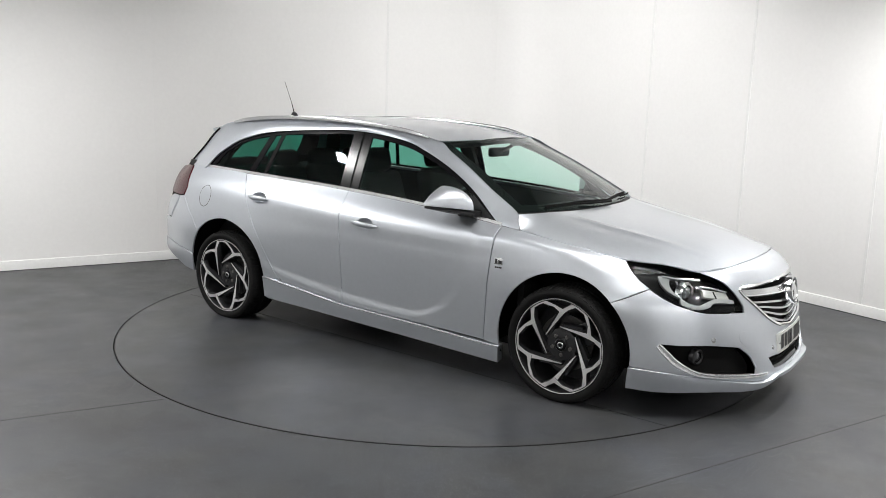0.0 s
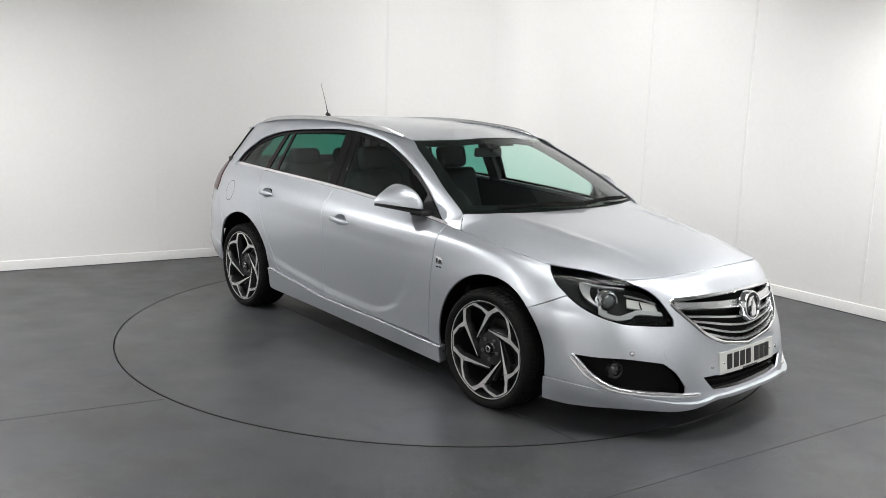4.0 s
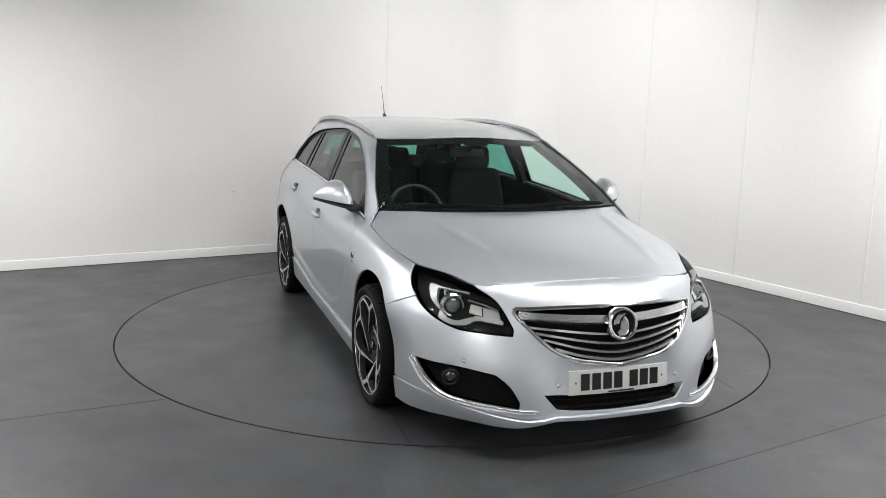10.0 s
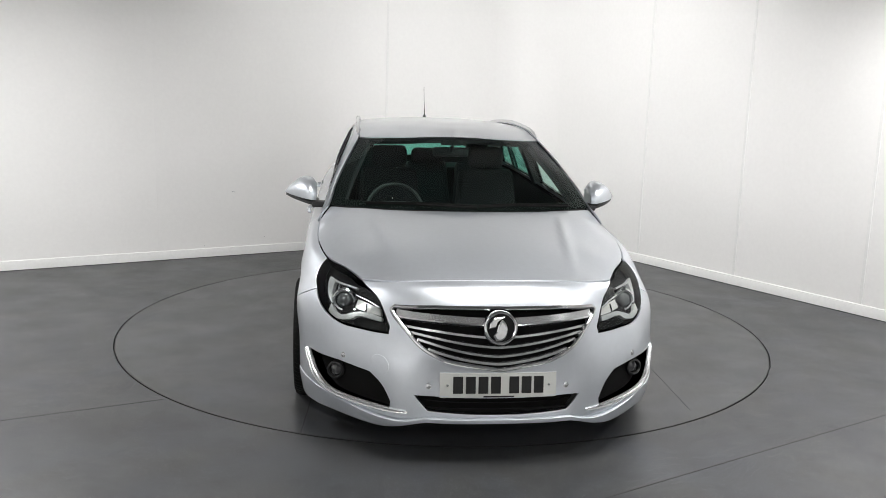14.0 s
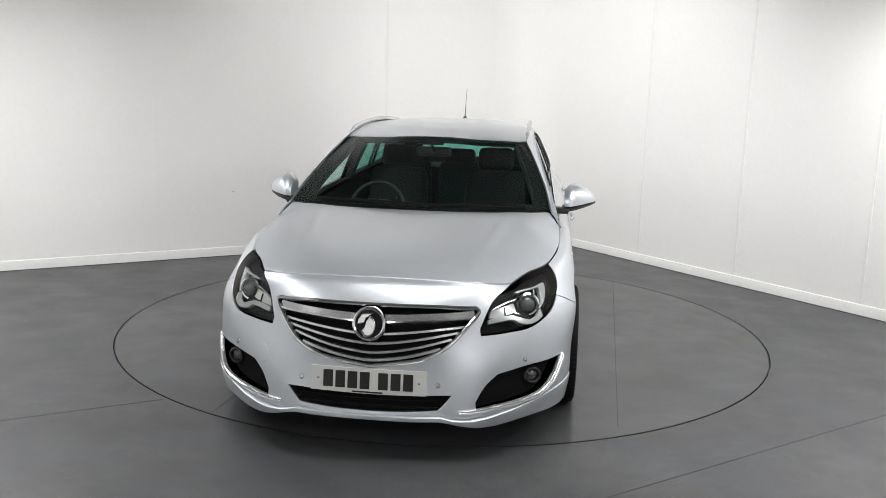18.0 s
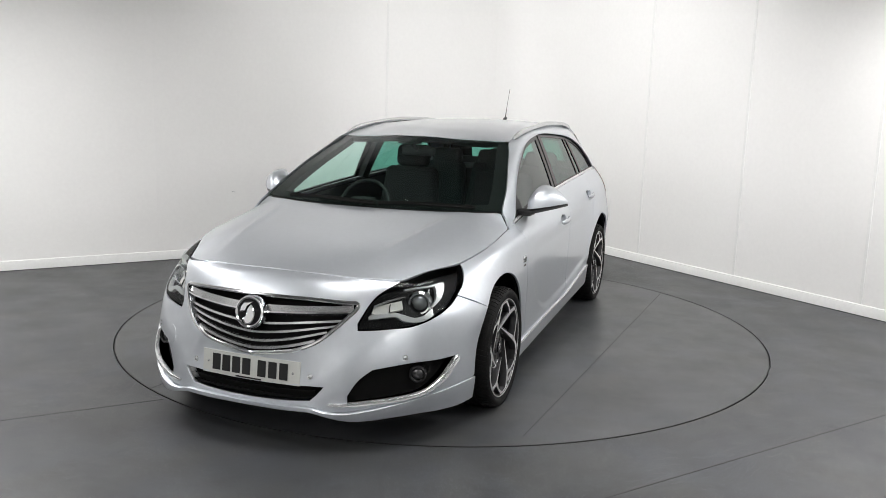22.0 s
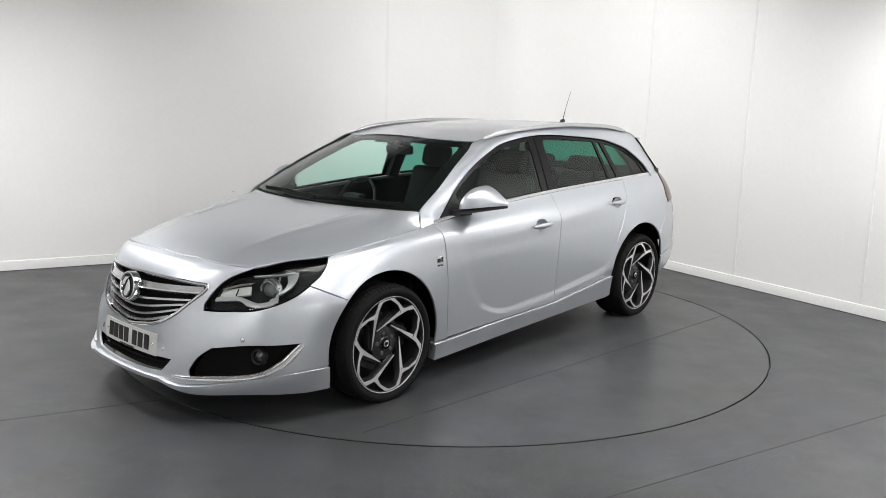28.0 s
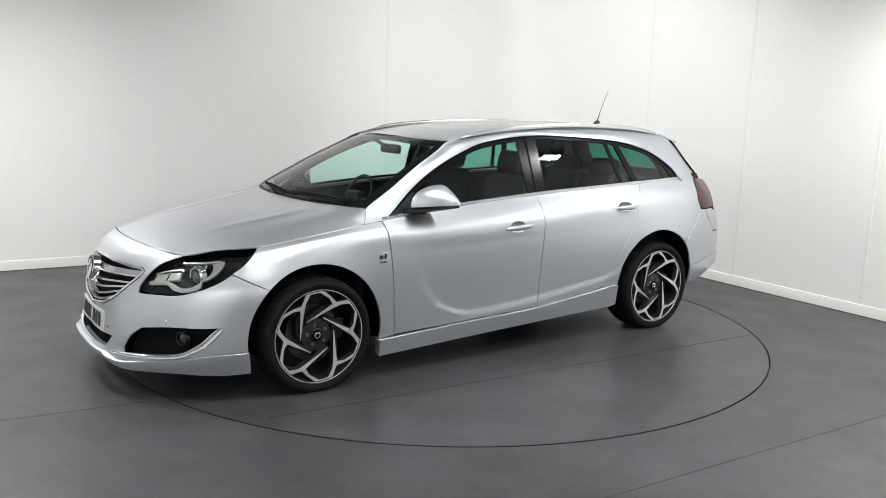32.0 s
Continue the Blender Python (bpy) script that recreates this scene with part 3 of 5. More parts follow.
# boards in front of the bearing walls, with cover strips over the joints
COVE = 0.55
edges_u = [COVE, 1.999, 4.50, 7.0, U_END]
edges_v = [COVE, 1.963, 3.207, 4.47, 5.72, 6.97, 8.22, 9.47, 10.72, V_END]
for a, b in zip(edges_u, edges_u[1:]):
    room_block("wall_board", a, -0.02, b, 0.0, 0.0, CEILING, M_WALL, wall_left, .0012)
for a, b in zip(edges_v, edges_v[1:]):
    room_block("wall_board", -0.02, a, 0.0, b, 0.0, CEILING, M_WALL, wall_right, .0012)
for u in edges_u[1:2]:
    wall_strip("joint_strip", wall_left, u, .095, CEILING, .026, .006, M_SKIRT, "u", wall_left)
for v in edges_v[1:4]:
    wall_strip("joint_strip", wall_right, v, .095, CEILING, .026, .006, M_SKIRT, "v", wall_right)

# coved corner
bm = bmesh.new()
prof = [(COVE - COVE * math.sin(a), COVE - COVE * math.cos(a)) for a in np.linspace(0, math.pi / 2, 17)]
lo = [bm.verts.new(room(u, v, 0.0)) for u, v in prof]
hi = [bm.verts.new(room(u, v, CEILING)) for u, v in prof]
for k in range(16):
    bm.faces.new((lo[k], lo[k + 1], hi[k + 1], hi[k]))
part("wall_board", bm, M_WALL, wall_left)

# skirting with a rounded top, following the cove
SK = [(U_END, 0.0)] + prof[0:] + [(0.0, V_END)]
pts = [room(u, v, 0.0) for u, v in SK]
baseboard = tagged(part("baseboard", sweep(pts, [(0.0, 0.0), (0.014, 0.0), (0.014, 0.082), (0.010, 0.092), (0.0, 0.095)]), M_SKIRT), "white painted skirting board along the wall", "skirting board", kind="structure")


# dark strip that paints in the thin shadow gap under the skirting
part("skirting_shadow", sweep(pts, [(.013, 0.0), (.018, 0.0), (.014, .006), (.013, .006)]), M_SEAM_SHADE, baseboard, "dark strip for the shadow gap where skirting meets floor")
for u, z, w in ((3.75, .665, .018), (3.73, .662, .010), (4.05, .12, .014), (3.42, .18, .010)):
    room_block("wall_scuff", u - w / 2, .0005, u + w / 2, .0022, z - .004, z + .004, M_SCUFF, wall_left)


# ---- light panels hung from the dark ceiling, facing down: inferred lamps and added fill ----
def light_panel(x, y, z, w, h, power):
    m = pose(x, y, z, 0, 0, WALL_A)
    lt = bpy.data.lights.new("light_panel", "AREA")
    lt.shape, lt.size, lt.size_y, lt.energy, lt.color = "RECTANGLE", w, h, power, (1.0, 0.99, 0.982)
    ob = new("light_panel_lamp", lt)
    ob.matrix_basis = m @ pose(0, 0, -0.012)
    fx = tagged(empty("light_panel", m), "lit rectangular ceiling light panel, for inferred lamps and added fill", "ceiling light", group="light panels")
    part("panel_body", box(-w / 2 - .02, -h / 2 - .02, 0, w / 2 + .02, h / 2 + .02, .05, .006), M_BLACK, fx)
    part("panel_diffuser", box(-w / 2, -h / 2, -.006, w / 2, h / 2, -.001), M_LAMP, fx, "glowing diffuser")
    for dx, dy in ((-1, -1), (-1, 1), (1, -1), (1, 1)):
        part("drop_rod", sweep([(dx * w * .4, dy * h * .4, .05), (dx * w * .4, dy * h * .4, CEILING - z)], circle(.006, 6), up=(1, 0, 0)), M_BLACK, fx)


def track_spot(x, y, z, aim, power, angle=100):
    """A spotlight head on a short ceiling rod, aimed at the corner."""
    d = (Vector(aim) - Vector((x, y, z))).normalized()
    m = Matrix.Translation((x, y, z)) @ d.to_track_quat("-Z", "Y").to_matrix().to_4x4()
    lt = bpy.data.lights.new("track_spotlight", "SPOT")
    lt.energy, lt.spot_size, lt.spot_blend, lt.shadow_soft_size, lt.color = power, math.radians(angle), 1.0, 0.06, (1.0, 0.99, 0.982)
    ob = new("track_spotlight_lamp", lt)
    ob.matrix_basis = m @ pose(0, 0, -0.075)
    fx = tagged(empty("track_spotlight", pose(x, y, z)), "black track spotlight aimed at the white walls", "spotlight", group="track spotlights")
    turn = d.to_track_quat("-Z", "Y").to_matrix().to_4x4()
    part("spot_head", lathe([(.001, .14), (.05, .14), (.06, .12), (.075, -.06), (.07, -.06), (.055, -.045), (.001, -.045)], 28, "z"), M_BLACK, fx, m=turn)
    part("spot_lens", lathe([(.054, -.049), (.03, -.052), (.001, -.053)], 24, "z"), M_LAMP, fx, "glowing lens", m=turn)
    part("drop_rod", sweep([(0, 0, .07), (0, 0, CEILING - z)], circle(.008, 8), up=(1, 0, 0)), M_BLACK, fx)


light_panel(-3.3, -0.65, 2.70, 0.24, 0.11, 74)
light_panel(2.95, -0.52, 2.60, 0.24, 0.11, 32)
light_panel(-3.1, -2.9, 2.75, 0.24, 0.11, 34)
light_panel(2.9, -2.9, 2.70, 0.24, 0.11, 52)
track_spot(-1.0, 0.3, 4.7, (0.30, 4.0, 2.0), 225, 112)
track_spot(-0.5, -0.5, 4.7, (1.6, 3.4, 0.9), 550, 76)
# three added fill panels, no known lamps: they lift the ambient and the upper doors
light_panel(0.8, -2.7, 4.85, 3.6, 2.2, 50)
light_panel(-2.4, -7.4, 2.95, 2.4, 1.2, 40)
light_panel(2.9, -7.6, 2.95, 2.4, 1.2, 40)


# ---- the car ----
car = tagged(empty("estate_car"), "silver metallic estate car with tinted glass and twenty inch alloy wheels", "car")
WB, WB_REAR = 1.353, 1.400          # the axles, ahead of and behind the middle
WHEEL_Z = 0.320


def arc(cx, cz, r, a0, a1, n=24):
    return [(cx + r * math.cos(math.radians(a)), cz + r * math.sin(math.radians(a))) for a in np.linspace(a0, a1, n)]


def on(s, v, off=0.0):
    s, v = np.atleast_1d(np.array(s, float)), np.atleast_1d(np.array(v, float))
    return lower(s, v) + normals_of(lower, s, v) * off


def mirrored(poly):
    return [(-a, b) for a, b in poly][::-1]


ARCH, ARCH_REAR = 0.403, 0.396
belt_pts = lambda xs, d=0.0: [(x, float(belt(x)) - d) for x in xs]

# outlines on the nose, in (s, v)
HEADLAMP = path([(4.97, 5.84), (4.31, 5.93), (3.75, 5.93), (2.92, 5.84)], [(2.92, 5.84), (2.50, 4.72), (2.23, 3.80), (2.03, 3.10)], [(2.03, 3.10), (2.05, 2.93)],
                [(2.05, 2.93), (2.60, 2.89), (3.10, 2.89), (3.68, 3.10), (4.05, 3.36), (4.38, 3.82), (4.66, 4.32), (4.97, 5.84)])
GRILLE_L = [(0, 4.02), (1.0, 4.0), (1.93, 3.95), (1.99, 3.80), (1.91, 3.52), (1.62, 2.97), (1.34, 2.63), (.91, 2.42), (.47, 2.34), (0, 2.27)]
GRILLE = path(GRILLE_L[:3], GRILLE_L[2:5], GRILLE_L[4:], [(-a, b) for a, b in GRILLE_L[:3:-1]], [(-a, b) for a, b in GRILLE_L[4:1:-1]], [(-a, b) for a, b in GRILLE_L[2::-1]])
FOG = path([(4.42, 1.93), (4.2, 1.91), (3.01, 1.85), (2.44, 1.84)], [(2.44, 1.84), (2.2, 1.66), (2.03, 1.40)], [(2.03, 1.40), (2.05, 1.20)], [(2.05, 1.20), (2.47, 1.17), (2.98, 1.12), (3.52, 1.14), (3.95, 1.39), (4.2, 1.66), (4.42, 1.93)])
INTAKE = path([(1.52, 1.62), (1.0, 1.66), (0, 1.66), (-1.0, 1.66), (-1.52, 1.62)], [(-1.52, 1.62), (-1.22, 1.30)], [(-1.22, 1.30), (0, 1.22), (1.22, 1.30)], [(1.22, 1.30), (1.52, 1.62)])

# ---- front bumper: upper skin and painted lip spoiler ----
seam_top = (4.39, 3.80)
arch_sv = [tuple(p) for p in where("x", arc(WB, WHEEL_Z, ARCH, 45, -13, 16), (4.2, 7))]
ARCH_LIP = [p for p in arch_sv if p[1] > 1.03]
left_up = path([(0, 5.97), (1.0, 5.97), (2.0, 5.97), (2.90, 5.90)], [(2.90, 5.90), (2.46, 4.72), (2.19, 3.80), (1.99, 3.08)], [(1.99, 3.08), (2.02, 2.86)],
               [(2.02, 2.86), (2.60, 2.82), (3.12, 2.82), (3.72, 3.03), (4.09, 3.30), (4.39, 3.74)])
left_up += ARCH_LIP
left_lo = [(4.9, 1.02), (4.3, 1.02), (4.0, 1.02), (3.5, 1.02), (2.6, 1.02), (1.9, 1.02), (1.55, 1.06), (1.3, 1.15), (0, 1.13)]
outer = left_up + left_lo
outer = outer + [(-a, b) for a, b in outer[::-1] if a > 1e-6]
bumper = sv_panel("front_bumper", outer, [GRILLE, FOG, mirrored(FOG), INTAKE], M_PAINT, car, du=0.10, dv=0.12, label="silver painted front bumper with openings")
lip_arch = [(5.0, 0.98), (5.02, 0.5), (5.03, 0.0)]
lipL = [(0, 1.12), (1.28, 1.14), (1.53, 1.05), (1.9, 1.0), (2.6, 1.0), (4.0, 1.0)] + lip_arch + [(4.5, 0.0), (3.9, .09), (3.18, .28), (2.6, .50), (2.1, .70), (1.7, .88), (1.45, .98), (1.25, 1.03), (.7, 1.01), (0, 1.0)]
lip_off = lambda q: .004 + .024 * smooth01((3.6 - np.abs(q)) / 1.6)
sv_panel("lip_spoiler", lipL + [(-a, b) for a, b in lipL[::-1] if a > 1e-6], [], M_PAINT, car, off=lip_off, gap=0.001, thick=0.045, label="silver lip spoiler under the bumper", du=.08, dv=.1)
sv_panel("undertray", [(-4.6, .6), (-4.6, .05), (-3.2, .1), (-1.6, .75), (1.6, .75), (3.2, .1), (4.6, .05), (4.6, .6), (3, .95), (0, 1.1), (-3, .95)], [], M_GAP, car, off=-.03, gap=0, thick=0)

# ---- wings, doors, quarters and sills on both sides ----
DOORF = [(.905, .928), (.87, .60), (.850, .254), (.4, .27), (-.258, .292), (-.275, .62), (-.300, 1.028)] + belt_pts([-.1, .2, .5, .8], .004)
DOORR = [(-.304, 1.028), (-.279, .62), (-.262, .292)] + [(-.55, .325), (-.80, .352), (-.87, .385), (-.97, .53), (-1.085, .72), (-1.17, .87), (-1.235, .985), (-1.30, 1.072)] + belt_pts([-1.1, -.8, -.5], .004)
WING = [(.911, .925)] + belt_pts([1.0, 1.15, 1.3, 1.5], .001) + [(1.648, .813)]
for side in (1, -1):
    arch_front = arc(WB, WHEEL_Z, ARCH, 45.2, 194, 30)
    wing_poly = WING + [(1.70, .765), (1.748, .725), (1.803, .690)] + arch_front + [(.955, .243), (.854, .252), (.874, .60)]
    lower_panel("front_wing", wing_poly, [], M_PAINT, car, side=side, du=0.10, dv=0.14)
    cups = [[((xf + xr) / 2 + .062 * math.cos(a), (zf + zr) / 2 + .036 * math.sin(a)) for a in np.linspace(0, 2 * math.pi, 26, endpoint=False)] for xf, zf, xr, zr in ((.045, .835, -.165, .850), (-.975, .918, -1.155, .925))]
    fd = lower_panel("front_door", DOORF, [cups[0]], M_PAINT, car, side=side, gap=.0022, du=0.04, dv=0.075)
    rd = lower_panel("rear_door", DOORR, [cups[1]], M_PAINT, car, side=side, gap=.0022, du=0.07, dv=0.075)
    quarter = [(-1.304, 1.073), (-1.239, .985), (-1.174, .87), (-1.089, .72), (-.974, .53), (-.874, .388), (-.842, .3645), (-.95, .370)] + arc(-WB_REAR, WHEEL_Z + 0.028, ARCH_REAR, -5, 136, 28) + \
              [(-1.75, .715), (-1.80, .757), (-1.865, .825), (-1.91, .868), (-1.88, .93), (-1.925, 1.06), (-1.94, 1.094), (-1.7, 1.091), (-1.5, 1.084)]
    lower_panel("rear_quarter", quarter, [], M_PAINT, car, side=side, du=0.09, dv=0.13)
    upper_skin = arc(-WB_REAR, WHEEL_Z + 0.028, ARCH_REAR, 137, 167, 10) + [(-1.83, .45), (-2.06, .48), (-2.3, .5), (-2.3, .66), (-2.145, .668), (-2.075, .745), (-2.015, .80), (-1.99, .858), (-1.915, .864), (-1.869, .821), (-1.804, .753), (-1.754, .711)]
    lower_panel("rear_bumper", upper_skin, [], M_PAINT, car, side=side, du=0.09, dv=0.13, gap=.0016, label="silver rear bumper corner")
    lower_panel("tailgate_corner", [(-1.997, .86), (-2.022, .803), (-2.082, .748), (-2.152, .674), (-2.3, .666), (-2.3, .7), (-2.22, .83), (-2.12, .86)], [], M_PAINT, car, side=side, du=0.09, dv=0.13, gap=.005)
    # tail lamp wraps round the rear corner
    tail = lower_panel("tail_lamp", [(-1.886, .93), (-1.917, .876), (-1.99, .866), (-2.11, .866), (-2.2, .87), (-2.2, 1.06), (-2.05, 1.085), (-1.948, 1.085)], [], M_REDLENS, car, side=side, du=0.08, dv=0.1, off=0.004, label="dark red tail lamp lens")
    # rear bumper lower skin
    lower_panel("rear_valance", [(-1.785, .432), (-1.79, .30), (-1.9, .31), (-2.05, .35), (-2.3, .40), (-2.3, .495), (-2.06, .475), (-1.83, .445)], [], M_PAINT, car, side=side, du=0.1, dv=0.14, off=0.004)
    # side skirt; the highlight on its upper edge is a separate bright strip
    skirt = [(.957, .236), (.7, .246), (.4, .262), (0, .276), (-.258, .287), (-.55, .32), (-.80, .346), (-.86, .358), (-.93, .364), (-1.005, .368), (-1.0, .225), (-.95, .214), (-.25, .188), (.4, .16), (.95, .134)]
    lower_panel("side_skirt", skirt, [], M_PAINT, car, side=side, du=0.1, dv=0.14, off=0.012, thick=0.05, label="silver side skirt")
    # arch liner behind the wheel
    for cx, ra in ((WB, ARCH), (-WB_REAR, ARCH_REAR)):
        bm = bmesh.new()
        ring = []
        for y in (.90, .86, .52):
            ring.append([bm.verts.new((cx + (ra + (.012 if y > .87 else .03)) * math.cos(a), side * y, WHEEL_Z + .01 + (ra + (.012 if y > .87 else .03)) * math.sin(a))) for a in (np.linspace(-.35, math.pi + .16, 26) if cx > 0 else np.linspace(-.08, math.pi + .02, 26))])
        for r, t in zip(ring, ring[1:]):
            for k in range(25):
                bm.faces.new((r[k], r[k + 1], t[k + 1], t[k]))
        bm.faces.new(ring[-1])
        part("arch_liner", bm, M_GAP, car, "black wheel arch liner")
    # door handles
    for xf, zf, xr, zr, dr in ((.045, .835, -.165, .850, fd), (-.975, .918, -1.155, .925, rd)):
        y0 = float(lower(*where("x", [((xf + xr) / 2, zf)], (3, 17)).T)[0, 1])
        p = np.linspace(0, 1, 11)
        pts = [(xf + (xr - xf) * t, side * (y0 + .012 + .020 * math.sin(math.pi * min(1, max(0, t))) ** .6), zf + (zr - zf) * t) for t in p]
        sc = [.45, .8, .95, 1, 1, 1, 1, 1, .95, .8, .5]
        part("door_handle", sweep(pts, circle(.010, 12, .0165), scale=sc), M_PAINT, dr, "silver door handle")
        bm = lathe([(0.001, -.017), (.50, -.015), (.82, -.008), (.98, -.001), (1.03, .0)], 28)
        for v in bm.verts:
            q = ((xf + xr) / 2 + v.co.x * .063, (zf + zr) / 2 + v.co.z * .037)
            v.co = Vector((q[0], side * (y0 + v.co.y - .001), q[1]))
        part("handle_cup", bm, M_PAINT, dr)
    # belt moulding
    bx = np.linspace(.90, -1.735, 40)
    pts = [(x, side * (float(glass_y(belt(x))) + .006), float(belt(x)) + .004) for x in bx]
    part("belt_moulding", sweep(pts, [(-.004, -.009), (.004, -.009), (.005, .004), (-.002, .009)]), M_TRIM, car, "bright belt line moulding")
# fuel flap on the right rear wing
fl = [(-1.634 + .062 * math.cos(a) , .888 + .075 * math.sin(a)) for a in np.linspace(0, 2 * math.pi, 28, endpoint=False)]
lower_panel("fuel_flap", fl, [], M_PAINT, car, side=-1, off=0.0015, du=0.06, dv=0.1, thick=0.006, label="round fuel filler flap")
rim = [(-1.634 + .0655 * math.cos(a), .888 + .0785 * math.sin(a)) for a in np.linspace(0, 2 * math.pi, 28, endpoint=False)]
lower_panel("flap_gap", rim, [fl], M_GAP, car, side=-1, off=0.0006, du=0.06, dv=0.1, gap=0, thick=0)


# ---- bonnet, windscreen, roof and glasshouse ----
bon_front = [(2.146, 0), (2.128, .25), (2.078, .462), (1.976, .611)]
bon_side = [(1.976, .612), (1.83, .683), (1.645, .780), (1.37, .838), (1.08, .8445), (1.024, .843)]
bon_rear = [(.972, .781), (1.055, .660), (1.125, .48), (1.165, .25), (1.175, 0)]
flip_y = lambda pts: [(a, -b) for a, b in pts[::-1]]
bon = path(flip_y(bon_front) + bon_front[1:], bon_side, [bon_side[-1], bon_rear[0]], bon_rear + flip_y(bon_rear)[1:], [flip_y(bon_rear)[-1], flip_y(bon_side)[0]], flip_y(bon_side))
lifted("bonnet", bon, [], lambda a, b: np.stack([a, b, bonnet(a, b)], 1), M_PAINT, car, gap=0.0022, du=0.022, dv=0.022, thick=0.015, label="silver bonnet with two soft creases")

UPPER = [((.905, .925), (1.029, .848, .910)), ((.870, .944), (1.000, .818, .962)), ((.835, .965), (.965, .785, 1.006)), ((.66, 1.102), (.775, .748, 1.112)), ((.46, 1.216), (.595, .698, 1.212)), ((.23, 1.312), (.40, .643, 1.308)), ((.03, 1.370), (.258, .606, 1.374)),
         ((-.35, 1.414), (-.2, .597, 1.441)), ((-.76, 1.402), (-.76, .590, 1.462)), ((-1.17, 1.372), (-1.3, .575, 1.455)), ((-1.42, 1.318), (-1.68, .56, 1.425)),
         ((-1.55, 1.260), (-1.85, .575, 1.365)), ((-1.67, 1.180), (-1.955, .635, 1.225)), ((-1.745, 1.094), (-2.065, .675, 1.1)), ((-1.765, 1.078), (-2.075, .675, 1.072))]
UP_LO = spline([(a, float(glass_y(b)) + .004, b) for (a, b), _ in UPPER], 100)
UP_HI = spline([u for _, u in UPPER], 100)
DLO_TOP = [(p[0], p[2]) for p in UP_LO]


def strip_grid(n=9, bulge=.030):
    g = []
    for k, (a, b) in enumerate(zip(UP_LO, UP_HI)):
        d = b - a
        swell = bulge * float(np.interp(k / (len(UP_LO) - 1), [0, .1, .3, .5, .75, .95, 1], [0, .05, .22, .6, .35, .2, 0]))
        out = Vector((0, 1, .55)).normalized()
        row = []
        for t in np.linspace(0, 1, n):
            row.append(a + d * t + np.array(out) * swell * 4 * t * (1 - t) * min(1, np.linalg.norm(d) / .16))
        g.append(row)
    return np.array(g)


for side in (1, -1):
    patch("roof_side", strip_grid(), M_PAINT, car, side=side, flip=True, thick=0.01, label="silver pillar and roof side frame")

zc_roof = lambda x: ease(x, [-1.95, -1.75, -1.5, -1.2, -.8, -.3, .1, .42], [1.375, 1.438, 1.480, 1.494, 1.498, 1.482, 1.448, 1.390])
hi_x, hi_y, hi_z = UP_HI[:, 0], UP_HI[:, 1], UP_HI[:, 2]
_o = np.argsort(hi_x)
roof_ye = lambda x: np.interp(x, hi_x[_o], hi_y[_o])
roof_ze = lambda x: np.interp(x, hi_x[_o], hi_z[_o])
rows = []
for t in np.linspace(0, 1, 46):
    row = []
    for r in np.linspace(-1, 1, 33):
        xf = .430 - .160 * r * r
        xb = -1.87 + .04 * r * r
        x = xf + (xb - xf) * t
        ye, ze = float(roof_ye(x)), float(roof_ze(x))
        zc = float(zc_roof(x + (.13 * r * r) * (1 - t)))
        y = ye * r
        row.append((x, y, zc - (zc - ze) * abs(r) ** 2.4))
    rows.append(row)
roof = patch("roof", np.array(rows), M_PAINT, car, flip=False, thick=0.005, label="silver roof panel")
inner = np.array(rows) - (0, 0, .035)
patch("headlining", inner[:, ::4][::4], M_HEADLINE, car, flip=True)
# rear spoiler lip above the tailgate
tail_top = [(-1.885 - .045 * (1 - (y / .56) ** 2), y, float(zc_roof(-1.86)) - .034 * abs(y / .56) ** 2.4 - .006) for y in np.linspace(-.56, .56, 25)]
part("roof_spoiler", sweep(tail_top, [(-.05, -.014), (.05, -.012), (.056, -.004), (.05, .004), (-.05, .008)]), M_PAINT, car, "silver roof edge spoiler")

# windscreen: between the cowl line and the roof's front edge
def screen_grid(n=61, m=41):
    g = []
    edge = spline([u for _, u in UPPER[2:7]], 40)
    for t in np.linspace(0, 1, m):
        k = t * (len(edge) - 1)
        i = min(int(k), len(edge) - 2)
        e = edge[i] + (edge[i + 1] - edge[i]) * (k - i)
        xb, zb = 1.165, 1.004
        xt, zt = .435, 1.388
        cx = xb + (xt - xb) * t + .0
        cz = zb + (zt - zb) * t + .035 * 4 * t * (1 - t) * .6
        row = []
        for r in np.linspace(-1, 1, n):
            w = abs(r) ** 2.2
            row.append((cx + (e[0] - cx) * w, e[1] * r, cz + (e[2] - cz) * w))
        g.append(row)
    return np.array(g)


SCR = screen_grid()
patch("windscreen", SCR, M_SCREEN, car, flip=True, label="green tinted windscreen")
# black printed border inside the screen
for sub in (SCR[:4, :], SCR[-3:, 3:-3], SCR[3:, :4], SCR[3:, -4:], SCR[-6:-2, 26:35]):
    patch("screen_border", sub - (.003, 0, .004), M_SCREENBORDER, car, flip=True)
# pillar trim inside the screen
for side in (1, -1):
    pts = [tuple(SCR[k, -3 if side > 0 else 2] - (.03, 0, .03)) for k in range(3, 41, 4)]
    part("pillar_trim", sweep(pts, [(-.035, -.02), (.035, -.02), (.035, .02), (-.035, .02)]), M_CABIN, car, "charcoal screen pillar trim")
# cowl panel and wipers
cowl = [[(1.165 - .18 * abs(r) ** 2.2 + .02 * t, .76 * r, .992 - .004 * abs(r) ** 2.5 - .012 * t) for r in np.linspace(-1, 1, 21)] for t in (-1.2, 0, 1, 2)]
patch("scuttle", np.array(cowl), M_BLACK, car, flip=False, label="black plastic scuttle below the screen")


